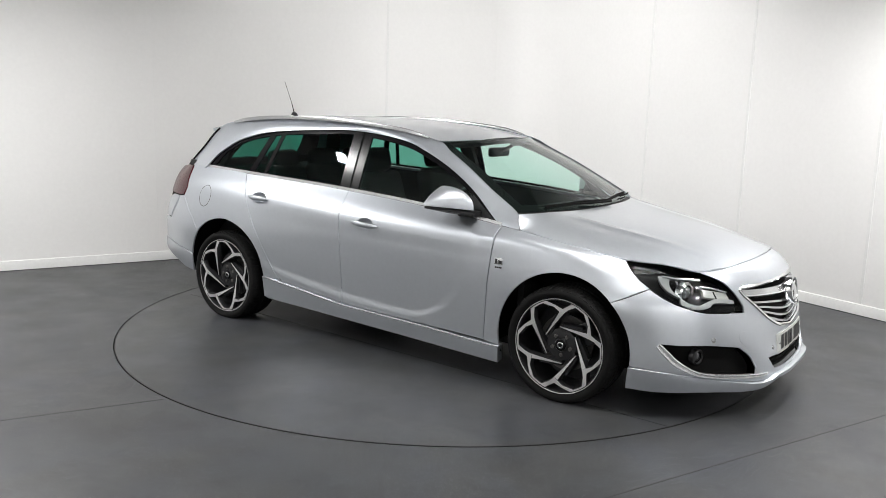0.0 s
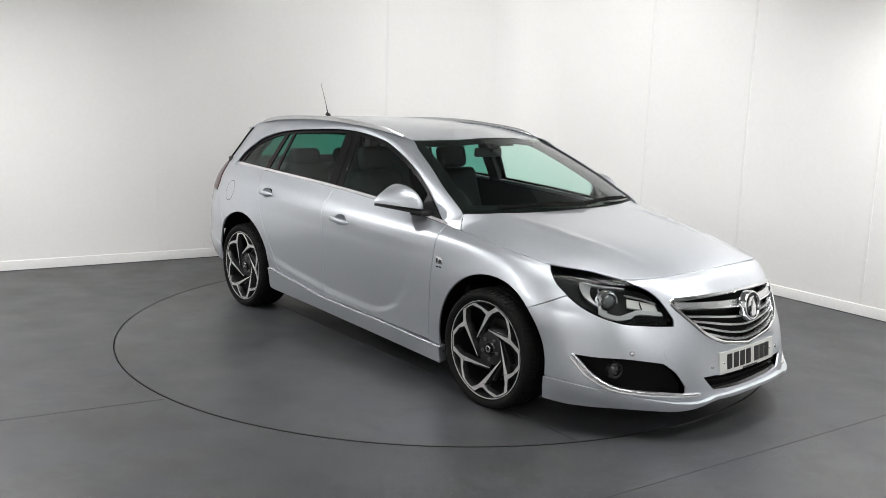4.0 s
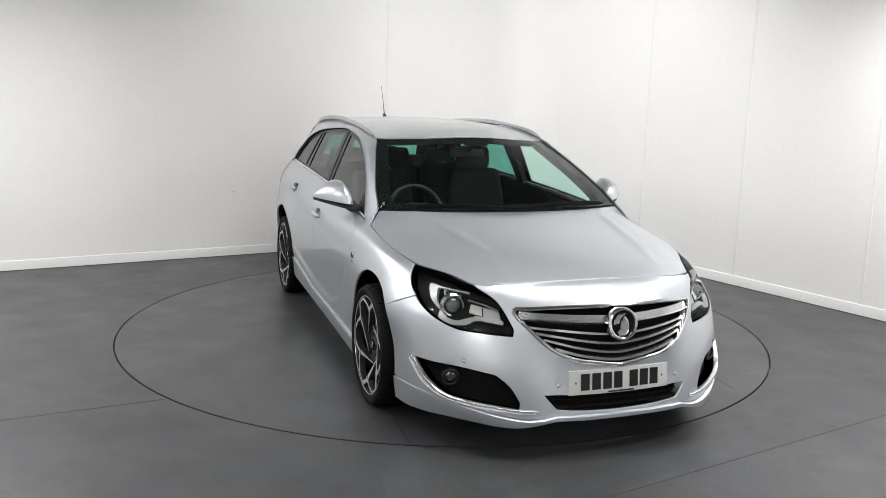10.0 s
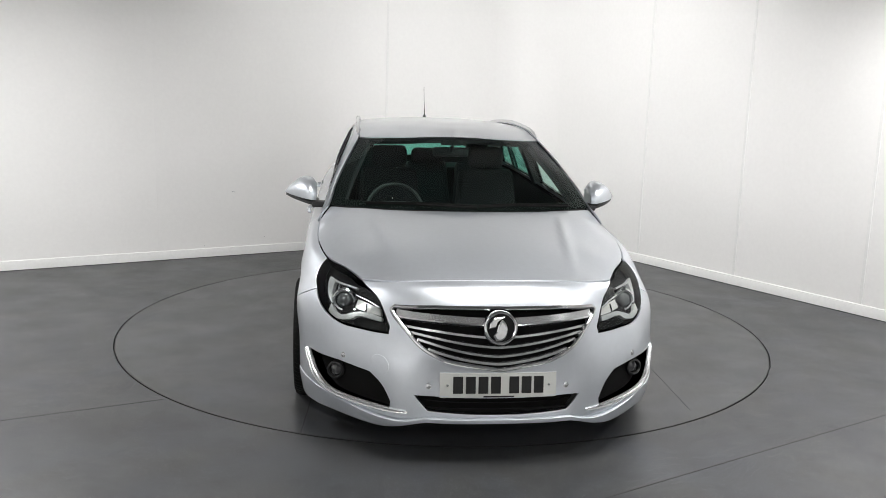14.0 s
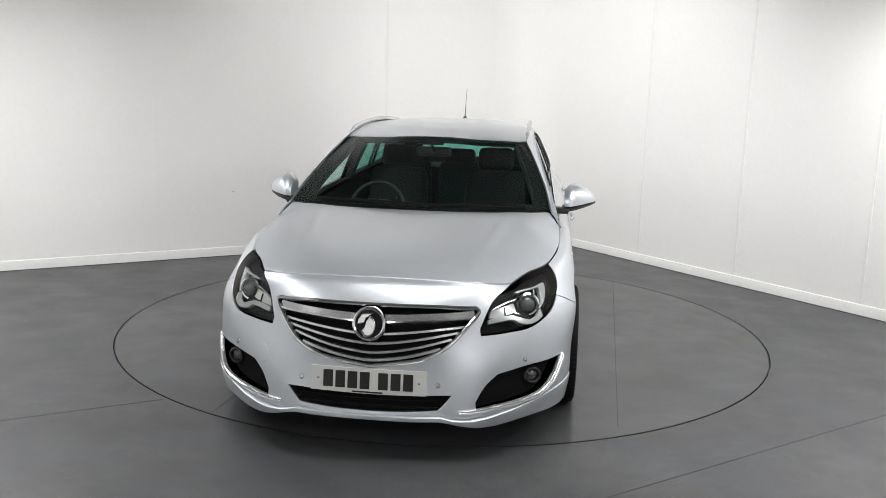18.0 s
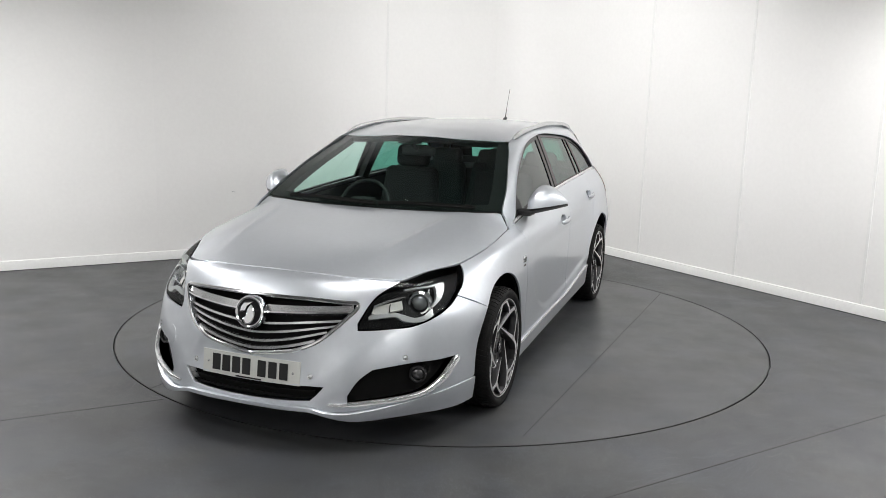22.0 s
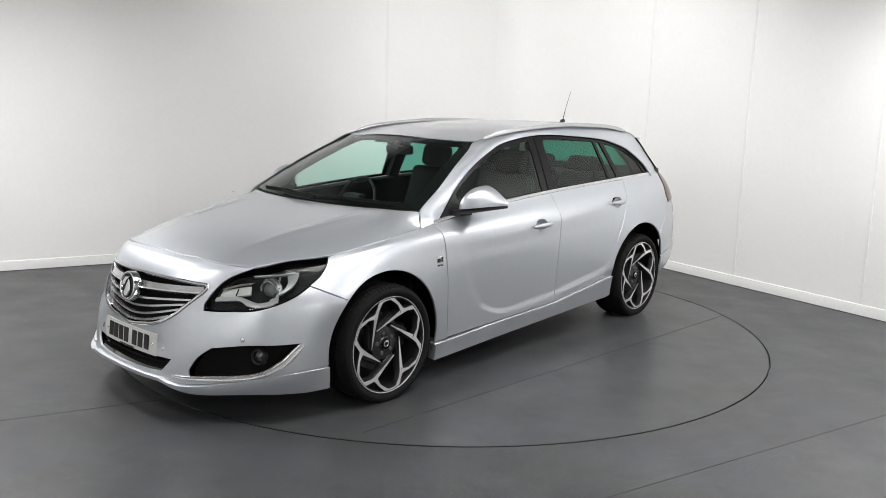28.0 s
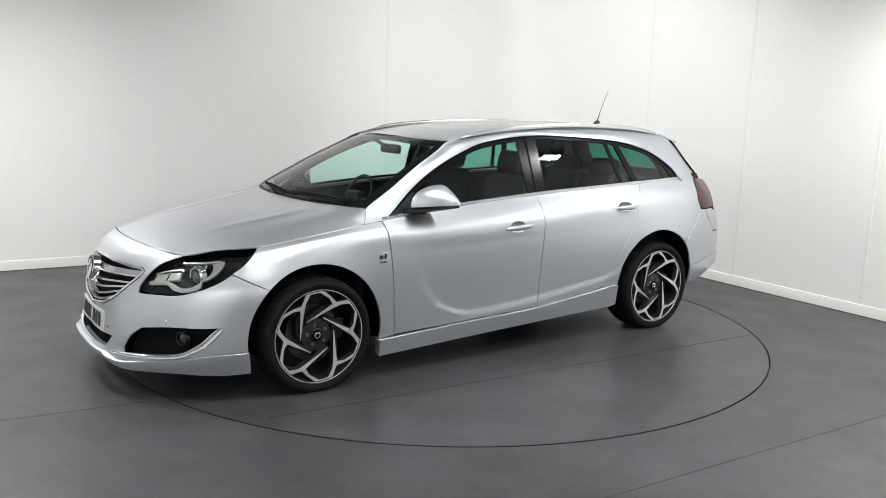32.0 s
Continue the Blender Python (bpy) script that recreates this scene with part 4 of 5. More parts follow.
def screen_at(t, r, lift=0.012):
    i, j = t * (SCR.shape[0] - 1), (r + 1) / 2 * (SCR.shape[1] - 1)
    i0, j0 = min(int(i), SCR.shape[0] - 2), min(int(j), SCR.shape[1] - 2)
    a, b = i - i0, j - j0
    p = (SCR[i0, j0] * (1 - a) + SCR[i0 + 1, j0] * a) * (1 - b) + (SCR[i0, j0 + 1] * (1 - a) + SCR[i0 + 1, j0 + 1] * a) * b
    return tuple(p + np.array((.45, 0, .9)) * lift)


for r0, r1 in ((.82, .10), (.08, -.74)):
    wiper = empty("wiper", parent=car)
    pts = [screen_at(.03 + .025 * math.sin(u * 3), r0 + (r1 - r0) * u, .011) for u in np.linspace(0, 1, 12)]
    part("blade", sweep(pts, [(-.004, -.012), (.004, -.012), (.003, .004), (-.003, .004)]), M_GAP, wiper)
    pts = [screen_at(.0 + .03 * u, r0 + (r1 - r0) * .55 * u, .020 - .006 * u) for u in np.linspace(0, 1, 8)]
    part("arm", sweep(pts, circle(.006, 6)), M_GAP, wiper)

# side glass, with black frames
def side_lift(off):
    return lambda a, b: np.stack([a, glass_y(b) + off + 0 * a, b], 1)


top_line = DLO_TOP
bot = lambda xs: [(x, float(belt(x)) + .012) for x in xs]
DLO = [p for p in top_line if p[1] > belt(p[0]) + .013 and p[0] < .86]


def top_z(x, d):
    xs = np.array([p[0] for p in DLO])[::-1]
    zs = np.array([p[1] for p in DLO])[::-1]
    return float(np.interp(x, xs, zs)) - d


def pane_poly(x0t, x0b, x1t, x1b, d=.022):
    """A glass outline between two slanting edges (front top, front bottom, rear top, rear bottom)."""
    xt = np.linspace(x0t, x1t, 14)
    xb = np.linspace(x1b, x0b, 8)
    return [(x, top_z(x, d)) for x in xt] + [(x, float(belt(x)) + .016) for x in xb]


PANES = {"front": (.70, .70, -.235, -.235), "rear": (-.40, -.395, -1.045, -1.115), "door_quarter": (-1.075, -1.145, -1.135, -1.245), "rear_quarter": (-1.185, -1.30, -1.60, -1.675)}
for side in (1, -1):
    frame_outer = [(x, z) for x, z in DLO] + [(x, float(belt(x)) + .006) for x in np.linspace(-1.73, .86, 30)]
    polys = {k: pane_poly(*v, d={"front": .030, "rear_quarter": .024}.get(k, .024)) for k, v in PANES.items()}
    # the front pane ends in the mirror's triangle
    polys["front"] = [(.64, top_z(.64, .030)), (.58, top_z(.58, .030))] + polys["front"][2:]
    polys["front"] = [p for p in polys["front"] if p[1] > belt(p[0]) + .01]
    lifted("window_frame", frame_outer, list(polys.values()), side_lift(.000), M_GLOSSBLACK, car, side=side, flip=True, du=.05, dv=.05, thick=.012, label="gloss black window frame and pillars")
    split = [(-.318, top_z(-.318, .004)), (-.306, top_z(-.306, .004)), (-.299, float(belt(-.299)) + .012), (-.311, float(belt(-.311)) + .012)]
    lifted("pillar_gap", split, [], side_lift(.0025), M_GAP, car, side=side, flip=True, du=.05, dv=.05, thick=.002)
    for k, poly in polys.items():
        lifted("side_window", poly, [], side_lift(-.006), M_GLASS if k == "front" else M_PRIVACY, car, side=side, flip=True, du=.06, dv=.06, thick=0, label="green tinted side window" if k == "front" else "dark privacy tinted side window")

# roof rails
for side in (1, -1):
    keys = [(.20, .612, 1.396), (.03, .615, 1.434), (-.25, .613, 1.462), (-.7, .606, 1.487), (-1.2, .592, 1.481), (-1.5, .580, 1.459), (-1.68, .572, 1.430)]
    pts = [(x, side * y, z) for x, y, z in spline(keys, 40)]
    sc = [0.5 + .5 * min(1, 8 * min(k, 39 - k) / 39) for k in range(40)]
    part("roof_rail", sweep(pts, [(-.011, -.016), (.011, -.016), (.014, 0), (.009, .010), (-.009, .010), (-.014, 0)], scale=sc), M_SATIN, car, "satin silver roof rail", sharp=60)
    pts = [(x, side * (y - .018), z - .022) for x, y, z in spline(keys, 40)[3:37]]
    part("rail_seal", sweep(pts, circle(.003, 6)), M_BLACK, car, "black seal under the roof rail")

# tailgate: rear window in a black surround between the rear pillars
def tail_pt(t, r):
    k = 7 + t * 14
    i = len(UP_HI) - 1 - int(k)
    e = UP_HI[i] + (UP_HI[max(0, i - 1)] - UP_HI[i]) * (k - int(k))
    return (e[0] - .035 * (1 - abs(r) ** 3) * (1 - .55 * t), e[1] * r, e[2] + .02 * t * (1 - r * r))


def tail_patch(t0, t1, r0, r1, n=5, m=13):
    return np.array([[tail_pt(t, r) for r in np.linspace(r0, r1, m)] for t in np.linspace(t0, t1, n)])


gate = empty("tailgate", parent=car)
patch("rear_window", tail_patch(.12, .76, -.68, .68), M_PRIVACY, gate, flip=True, label="dark tinted rear window")
for box4 in ((0, .12, -1, 1), (.76, 1, -1, 1), (.12, .76, -1, -.68), (.12, .76, .68, 1)):
    patch("window_surround", tail_patch(*box4), M_GLOSSBLACK, gate, flip=True)
for side in (1, -1):
    edge = [(x - .008, side * (y + .001), z) for x, y, z in UP_HI[-23:-2]]
    part("glass_edge", sweep(edge, circle(.009, 10)), M_GLOSSBLACK, gate)


# ---- wheels ----
def spoke_bm(points, widths, depth=.030, front=.0):
    """A tapered bar along 2D points (u, w) in the wheel's plane; its front face is machined."""
    bm = bmesh.new()
    rings = []
    P = [Vector((p[0], p[1], 0)) for p in points]
    for k, p in enumerate(P):
        a, b = P[max(0, k - 1)], P[min(len(P) - 1, k + 1)]
        t = (b - a).normalized()
        s = Vector((-t.y, t.x, 0))
        w = widths[k] / 2
        y = points[k][2]
        rings.append([bm.verts.new((-q.x, yy, q.y)) for q, yy in ((p - s * w * 1.25, y - depth), (p - s * w, y - .002), (p - s * (w - .0015), y), (p + s * (w - .0015), y), (p + s * w, y - .002), (p + s * w * 1.25, y - depth))])
    for r, q in zip(rings, rings[1:]):
        for j in range(6):
            bm.faces.new((r[j], r[(j + 1) % 6], q[(j + 1) % 6], q[j]))
    bm.faces.new(rings[0])
    bm.faces.new(rings[-1])
    return bm


def two_tone(ob):
    """Machined metal on the faces that look outwards, dark paint elsewhere."""
    ob.data.materials.append(M_RIMCUT)
    for p in ob.data.polygons:
        if p.normal.y > .85:
            p.material_index = 1
    return ob


def pol(r, a, y):
    return (r * math.cos(math.radians(a)), r * math.sin(math.radians(a)), y)


def build_wheel():
    w = empty("wheel", parent=car)
    tyre = part("tyre", lathe([(0.2620, -.235), (0.2744, -.238), (0.2980, -.244), (0.3150, -.240), (0.3236, -.222), (0.3263, -.19), (0.3268, -.17), (0.3226, -.168), (0.3226, -.160), (0.3268, -.158), (0.3270, -.125), (0.3226, -.123), (0.3226, -.113),
                              (0.3268, -.111), (0.3270, -.078), (0.3226, -.076), (0.3226, -.068), (0.3268, -.066), (0.3252, -.035), (0.3209, -.014), (0.3119, .002), (0.3001, .008), (0.2905, .008), (0.2820, .004), (0.2755, .001), (0.2692, -.004), (0.2630, -.012)], 72), M_TYRE, w, "low profile black tyre")
    bm = bmesh.new()
    shoulder = [(.3135, .0015), (.3215, -.013), (.3262, -.034), (.3278, -.062)]
    for k in range(76):
        a0 = 2 * math.pi * k / 76
        for y_side in (0, 1):
            rings = []
            for j, (r, y) in enumerate(shoulder):
                yy = y if y_side == 0 else -.236 - y
                ring = []
                for da, dr in ((-.026, -.004), (-.026, .0022), (.026, .0022), (.026, -.004)):
                    a1 = a0 + da + (.012 * j if y_side == 0 else -.012 * j)
                    ring.append(bm.verts.new(((r + dr) * math.cos(a1), yy, (r + dr) * math.sin(a1))))
                rings.append(ring)
            for p, q in zip(rings, rings[1:]):
                for j in range(4):
                    bm.faces.new((p[j], p[(j + 1) % 4], q[(j + 1) % 4], q[j]))
            bm.faces.new(rings[0])
            bm.faces.new(rings[-1])
    tagged(part("tread", bm, M_TYRE, w, "tread blocks of the tyre", smooth=False), kind="stuff")
    part("rim", lathe([(0.2684, -.010), (0.2673, -.004), (0.2626, -.002), (0.2574, -.004), (0.2543, -.012), (0.2501, -.03), (0.2418, -.10), (0.2345, -.21), (0.1042, -.215), (0.0521, -.20), (0.0010, -.20)], 72), M_RIMDARK, w, "dark wheel barrel")
    part("rim_edge", lathe([(.2668, -.0035), (.2660, -.0005), (.2628, -.0008), (.2600, -.006)], 72), M_RIMCUT, w, "bright machined rim edge")
    part("brake_disc", lathe([(.16, -.12), (.16, -.105), (.085, -.105), (.085, -.09), (.05, -.09)], 48), M_DISC, w, "grey steel brake disc")
    bm = box(-.19, -.15, -.055, -.105, -.075, .075, .015)
    part("brake_caliper", bm, M_RIMDARK, w)
    for k in range(6):
        a = 60 * k
        J = pol(.198, a, -.008)
        E = pol(.104, a + 70, -.036)
        stem = [tuple(J[i] + (E[i] - J[i]) * q for i in range(3)) for q in (0, .22, .45, .75, 1)]
        two_tone(part("spoke", spoke_bm(stem, [.032, .023, .018, .012, .007], .045), M_RIMDARK, w))
        l1 = [J, pol(.226, a + 13, -.006), pol(.262, a + 29, -.004)]
        l2 = [pol(.190, a + 3, -.009), pol(.222, a - 7, -.006), pol(.262, a - 16, -.004)]
        two_tone(part("spoke", spoke_bm(l1, [.030, .017, .024], .035), M_RIMDARK, w))
        two_tone(part("spoke", spoke_bm(l2, [.032, .022, .030], .035), M_RIMDARK, w))
        # machined land between neighbouring legs at the rim
        l3 = [pol(.2550, a + 25 + 2.6 * q, -.0045) for q in range(10)]
        two_tone(part("spoke", spoke_bm(l3, [.016] * 10, .03), M_RIMDARK, w))
        # dark web from the hub to each stem
        web = [pol(.05, a + 60, -.05), pol(.10, a + 58, -.045), pol(.165, a + 14, -.040)]
        part("web", spoke_bm(web, [.05, .045, .03], .03), M_RIMDARK, w)
    hub = part("hub", lathe([(.092, -.075), (.090, -.050), (.075, -.046), (.040, -.045), (.034, -.036), (.001, -.036)], 36), M_RIMDARK, w)
    part("centre_cap", lathe([(.031, -.040), (.031, -.031), (.027, -.029), (.001, -.029)], 32), M_GLOSSBLACK, w, "dark wheel centre cap")
    part("cap_mark", lathe([(.019, -.0288), (.017, -.0275), (.012, -.0275), (.011, -.0288)], 24), M_CHROME, w)
    for k in range(5):
        c = pol(.057, 30 + 72 * k, 0)
        bm = lathe([(.012, -.046), (.012, -.040), (.009, -.038), (.001, -.038)], 6)
        for v in bm.verts:
            v.co += Vector((-c[0], 0, c[1]))
        part("wheel_nut", bm, M_DISC, w)
    return w


wheel = build_wheel()
WY, WY_REAR = .952, .928
wheel.matrix_basis = pose(WB, WY, .3165, 0, 0, 0)
for x, y, rz, ry in ((-WB_REAR - .012, WY_REAR, 0, 0), (WB, -WY, 180, 26), (-WB_REAR - .012, -WY_REAR, 180, -1)):
    copy_thing(wheel, pose(x, y, .3165, 0, 0, rz) @ pose(0, 0, 0, 0, ry, 0))


# ---- lamps, grille and small parts of the nose ----
def sv_sweep(name, pts, section, mat, parent, off=0.0, side=1, n=24, label="", closed=False, widths=None):
    p = spline(pts, n) if not closed else np.array(pts)
    P = on(p[:, 0], p[:, 1], off) * (1, side, 1)
    N = normals_of(lower, p[:, 0], p[:, 1]) * (1, side, 1)
    bm = bmesh.new()
    rings = []
    n = len(P)
    for k in range(n):
        a, b = (P[k - 1], P[(k + 1) % n]) if closed else (P[max(0, k - 1)], P[min(n - 1, k + 1)])
        t = (b - a) / max(np.linalg.norm(b - a), 1e-9)
        s = np.cross(t, N[k])
        w = 1.0 if widths is None else float(np.interp(k / (n - 1), np.linspace(0, 1, len(widths)), widths))
        rings.append([bm.verts.new(P[k] + s * x * w + N[k] * y) for x, y in section])
    m = len(section)
    for k in range(n if closed else n - 1):
        r, q = rings[k], rings[(k + 1) % n]
        for j in range(m):
            bm.faces.new((r[j], r[(j + 1) % m], q[(j + 1) % m], q[j]))
    if not closed:
        bm.faces.new(rings[0])
        bm.faces.new(rings[-1])
    return part(name, bm, mat, parent, label)


def bar(w, h):
    return [(-w / 2, -h / 2), (w / 2, -h / 2), (w / 2 * .8, h / 2), (-w / 2 * .8, h / 2)]


# grille
grille = sv_panel("grille", GRILLE, [], M_GAP, car, off=-.055, gap=-.02, thick=0, label="black grille with chrome bars")
sv_sweep("grille_frame", densify(GRILLE, .12), [(-.009, -.03), (.009, -.03), (.009, .002), (.004, .006), (-.004, .006), (-.009, .002)], M_CHROME, grille, closed=True, label="chrome grille surround")


def grille_bar(v_mid, v_end, s_end, w, h, off, sag=1.6):
    pts = [(s, v_mid + (v_end - v_mid) * (abs(s) / s_end) ** sag) for s in np.linspace(-s_end, s_end, 21)]
    return sv_sweep("grille_bar", pts, bar(w, h), M_SATIN, grille, off, n=41, label="satin chrome grille bar")


grille_bar(3.38, 3.66, 1.90, .046, .018, -.018)
lip = [(q, 3.22 + .29 * (abs(q) / 1.86) ** 1.6) for q in np.linspace(-1.86, 1.86, 21)]
sv_sweep("grille_bar", lip, bar(.009, .022), M_CHROME, grille, -.010, n=41, label="chrome lip of the upper grille bar")
grille_bar(2.87, 3.18, 1.74, .013, .017, -.020)
grille_bar(2.67, 2.98, 1.60, .013, .017, -.020)
grille_bar(2.50, 2.80, 1.44, .013, .017, -.020)
grille_bar(2.37, 2.60, 1.22, .015, .018, -.014)

# towing eye cover, a plain disc let into the bumper
tow = [(2.23 + .17 * math.cos(a), 2.08 + .21 * math.sin(a)) for a in np.linspace(0, 2 * math.pi, 28, endpoint=False)]
sv_panel("towing_eye_cover", tow, [], M_PAINT, car, -1, off=.0012, gap=0, thick=.004, label="round silver towing eye cover")

# round emblem
emb = empty("emblem", pose(2.338, 0, .628, 0, -10, 0), car)
emb["label"] = "round chrome badge on the grille"
part("badge_ring", lathe([(.078, -.03), (.078, .0), (.075, .007), (.069, .009), (.063, .006), (.061, .0)], 48, "x"), M_CHROME, emb)
part("badge_plate", lathe([(.062, .0), (.04, .001), (.001, .002)], 40, "x"), M_GLOSSBLACK, emb)


def badge_piece(sec):
    bm = bmesh.new()
    lo = [bm.verts.new((.001, y, z)) for y, z in sec]
    mid = [bm.verts.new((.006, y, z)) for y, z in sec]
    cy, cz = sum(y for y, z in sec) / len(sec), sum(z for y, z in sec) / len(sec)
    hi = [bm.verts.new((.009, cy + (y - cy) * .8, cz + (z - cz) * .8)) for y, z in sec]
    bm.faces.new(hi)
    for p, q in ((lo, mid), (mid, hi)):
        for k in range(len(sec)):
            j = (k + 1) % len(sec)
            bm.faces.new((p[k], p[j], q[j], q[k]))
    part("badge_shape", bm, M_CHROME, emb, smooth=False)


badge_piece([(.038 * math.cos(a) - .008, .050 * math.sin(a) - .010) for a in np.linspace(-1.9, 1.2, 14)] + [(-.012, .010), (-.018, -.018), (-.034, -.036)])
badge_piece([(.018, .050), (-.030, .044), (-.048, .020), (-.052, -.004), (-.022, .002), (-.014, .026)])

# lower intake
intake = sv_panel("lower_intake", INTAKE, [], M_GAP, car, off=-.05, gap=-.015, thick=0, label="black lower air intake")
for v in (1.36, 1.52):
    sv_sweep("intake_bar", [(s, v) for s in np.linspace(-1.3, 1.3, 13)], bar(.008, .02), M_GAP, intake, -.032)

# number plate as plain bars
plate = empty("number_plate", pose(2.352, 0, .364, 0, -5.5, 0), car)
plate["label"] = "white front number plate with black characters"
bm = bmesh.new()
ys = np.linspace(-.267, .267, 13)
front = [[bm.verts.new((.0 - .10 * y * y * 2, y, z)) for z in (-.056, .056)] for y in ys]
back = [[bm.verts.new((-.006 - .10 * y * y * 2, y, z)) for z in (-.056, .056)] for y in ys]
for a, b, c, d in zip(front, front[1:], back, back[1:]):
    bm.faces.new((a[0], b[0], b[1], a[1]))
    bm.faces.new((c[0], d[0], d[1], c[1]))
    bm.faces.new((a[0], b[0], d[0], c[0]))
    bm.faces.new((a[1], b[1], d[1], c[1]))
bm.faces.new((front[0][0], front[0][1], back[0][1], back[0][0]))
bm.faces.new((front[-1][0], front[-1][1], back[-1][1], back[-1][0]))
part("plate_board", bm, M_PLATE, plate)
for k, y in enumerate((-.185, -.128, -.071, -.014, .070, .127, .184)):
    part("plate_bar", box(-.2 * y * y, y - .0225, -.037, .003 - .2 * y * y, y + .0225, .041, .001, 1), M_PLATEBAR, plate)
part("plate_strip", box(.001, -.07, -.054, .003, .07, -.047), M_PLATEBAR, plate)
for y in (-.232, .232):
    bm = lathe([(.006, 0), (.005, .003), (.001, .0035)], 10, "x")
    for v in bm.verts:
        v.co += Vector((-.2 * y * y, y, .0))
    part("plate_screw", bm, M_SATIN, plate)

for side in (1, -1):
    # headlamp
    lamp = empty("headlamp", parent=car)
    lamp["label"] = "clear headlamp with dark housing and projector lens"
    HB = [(a, b) for a, b in HEADLAMP]
    sv_panel("lamp_housing", HB, [], M_HOUSING, lamp, side, gap=.001, off=-.055, thick=-.053, label="black lamp housing")
    lens = sv_panel("lamp_cover", HB, [], M_LENS, lamp, side, gap=.001, off=.001, thick=0, label="clear lamp cover")
    # bright running lamp: a wide hooked band outside, a thin line inwards, a tick-shaped strip below
    band = path([(3.82, 4.58), (3.98, 4.68), (4.14, 4.76)], [(4.14, 4.76), (4.07, 4.30), (3.94, 3.84), (3.78, 3.57)], [(3.78, 3.57), (3.66, 3.46)], [(3.66, 3.46), (3.78, 3.80), (3.82, 4.16), (3.82, 4.58)])
    sv_panel("running_lamp", band, [], M_DRL, lamp, side, off=-.012, gap=0, thick=.02, label="bright hooked running lamp")
    sv_sweep("light_guide", [(4.05, 4.76), (3.9, 4.72), (3.62, 4.68), (3.26, 4.76), (2.93, 4.72)], bar(.010, .018), M_DRL, lamp, -.014, side)
    sv_sweep("light_guide", [(3.62, 4.52), (3.56, 4.10), (3.44, 3.62)], bar(.012, .016), M_SATIN, lamp, -.022, side)
    tick = path([(2.20, 3.22), (2.22, 3.36), (2.45, 3.42), (2.70, 3.40), (2.88, 3.28), (3.16, 3.12), (3.44, 3.18), (3.54, 3.28), (3.67, 3.42)], [(3.67, 3.42), (3.72, 3.14)], [(3.72, 3.14), (3.49, 3.0), (3.18, 2.96), (2.90, 3.05), (2.70, 3.24), (2.20, 3.22)])
    sv_panel("running_lamp", tick, [], M_DRL, lamp, side, off=-.010, gap=0, thick=.02, label="bright lower running lamp strip")
    sv_panel("indicator", [(2.26, 3.44), (2.31, 3.75), (2.6, 3.86), (2.88, 3.94), (2.90, 3.56), (2.57, 3.47)], [], M_AMBER, lamp, side, off=-.026, gap=0, thick=.02, label="pale indicator reflector")
    sv_sweep("light_guide", [(2.30, 3.78), (2.6, 3.98), (2.95, 4.12)], bar(.008, .012), M_SATIN, lamp, -.022, side)
    sv_sweep("indicator_rib", [(2.60, 3.46), (2.63, 3.82)], bar(.005, .008), M_GLOSSBLACK, lamp, -.024, side, n=5)
    # projector
    P = on(3.34, 3.78, -.035)[0] * (1, side, 1)
    aim = Vector((1, side * .25, -.02)).normalized()
    M = Matrix.Translation(P) @ aim.to_track_quat("X", "Z").to_matrix().to_4x4()
    part("projector_ring", lathe([(.060, -.03), (.060, .0), (.052, .008), (.044, .006), (.040, -.012)], 36, "x"), M_CHROME, lamp, "chrome projector ring", m=M)
    part("projector_lens", lathe([(.041, -.012), (.038, .004), (.028, .015), (.014, .020), (.001, .021)], 32, "x"), material("projector glass", (.16, .17, .175), .05, .5, 1.0) if side == 1 else bpy.data.materials["projector glass"], lamp, "dark glass projector lens", m=M)
    # fog lamp recess
    rec = sv_panel("fog_recess", FOG, [], M_GAP, car, side, off=-.06, gap=.001, thick=-.058, label="black fog lamp recess")
    P = on(3.40, 1.56, -.030)[0] * (1, side, 1)
    M = Matrix.Translation(P) @ Vector((1, side * .35, 0)).normalized().to_track_quat("X", "Z").to_matrix().to_4x4()
    part("fog_lamp", lathe([(.042, -.03), (.042, .0), (.034, .004), (.029, -.003)], 28, "x"), M_BLACK, rec, m=M)
    part("fog_lens", lathe([(.029, -.010), (.020, -.003), (.001, .0)], 24, "x"), M_FOGLENS, rec, "clear fog lamp", m=M)
    trim_w = [.65, .8, .85, .85, .78, .6, .52, .5, .5, .5, .45, .3]
    sv_sweep("fog_trim", [(4.42, 1.88), (4.22, 1.62), (3.99, 1.36), (3.55, 1.14), (2.98, 1.12), (2.4, 1.18), (1.66, 1.24)],
             [(-.021, -.012), (.021, -.012), (.021, .004), (.016, .008), (.006, .007), (.004, .003), (.0, .003), (-.002, .007), (-.014, .008), (-.021, .003)], M_TRIM, rec, .003, side, n=36, label="satin silver trim round the fog lamp", widths=trim_w)
    # parking sensors
    for s, v, r in ((1.20, 1.86, .011), (3.02, 2.0, .011)):
        P = on(s, v, 0)[0] * (1, side, 1)
        Nn = Vector(normals_of(lower, np.array([s]), np.array([v]))[0] * (1, side, 1))
        M = Matrix.Translation(P) @ Nn.to_track_quat("X", "Z").to_matrix().to_4x4()
        part("parking_sensor", lathe([(r + .003, -.002), (r + .002, .001), (r, .001), (r - .001, -.0005), (r - .001, .0022), (.001, .003)], 20, "x"), M_SATIN, car, m=M)
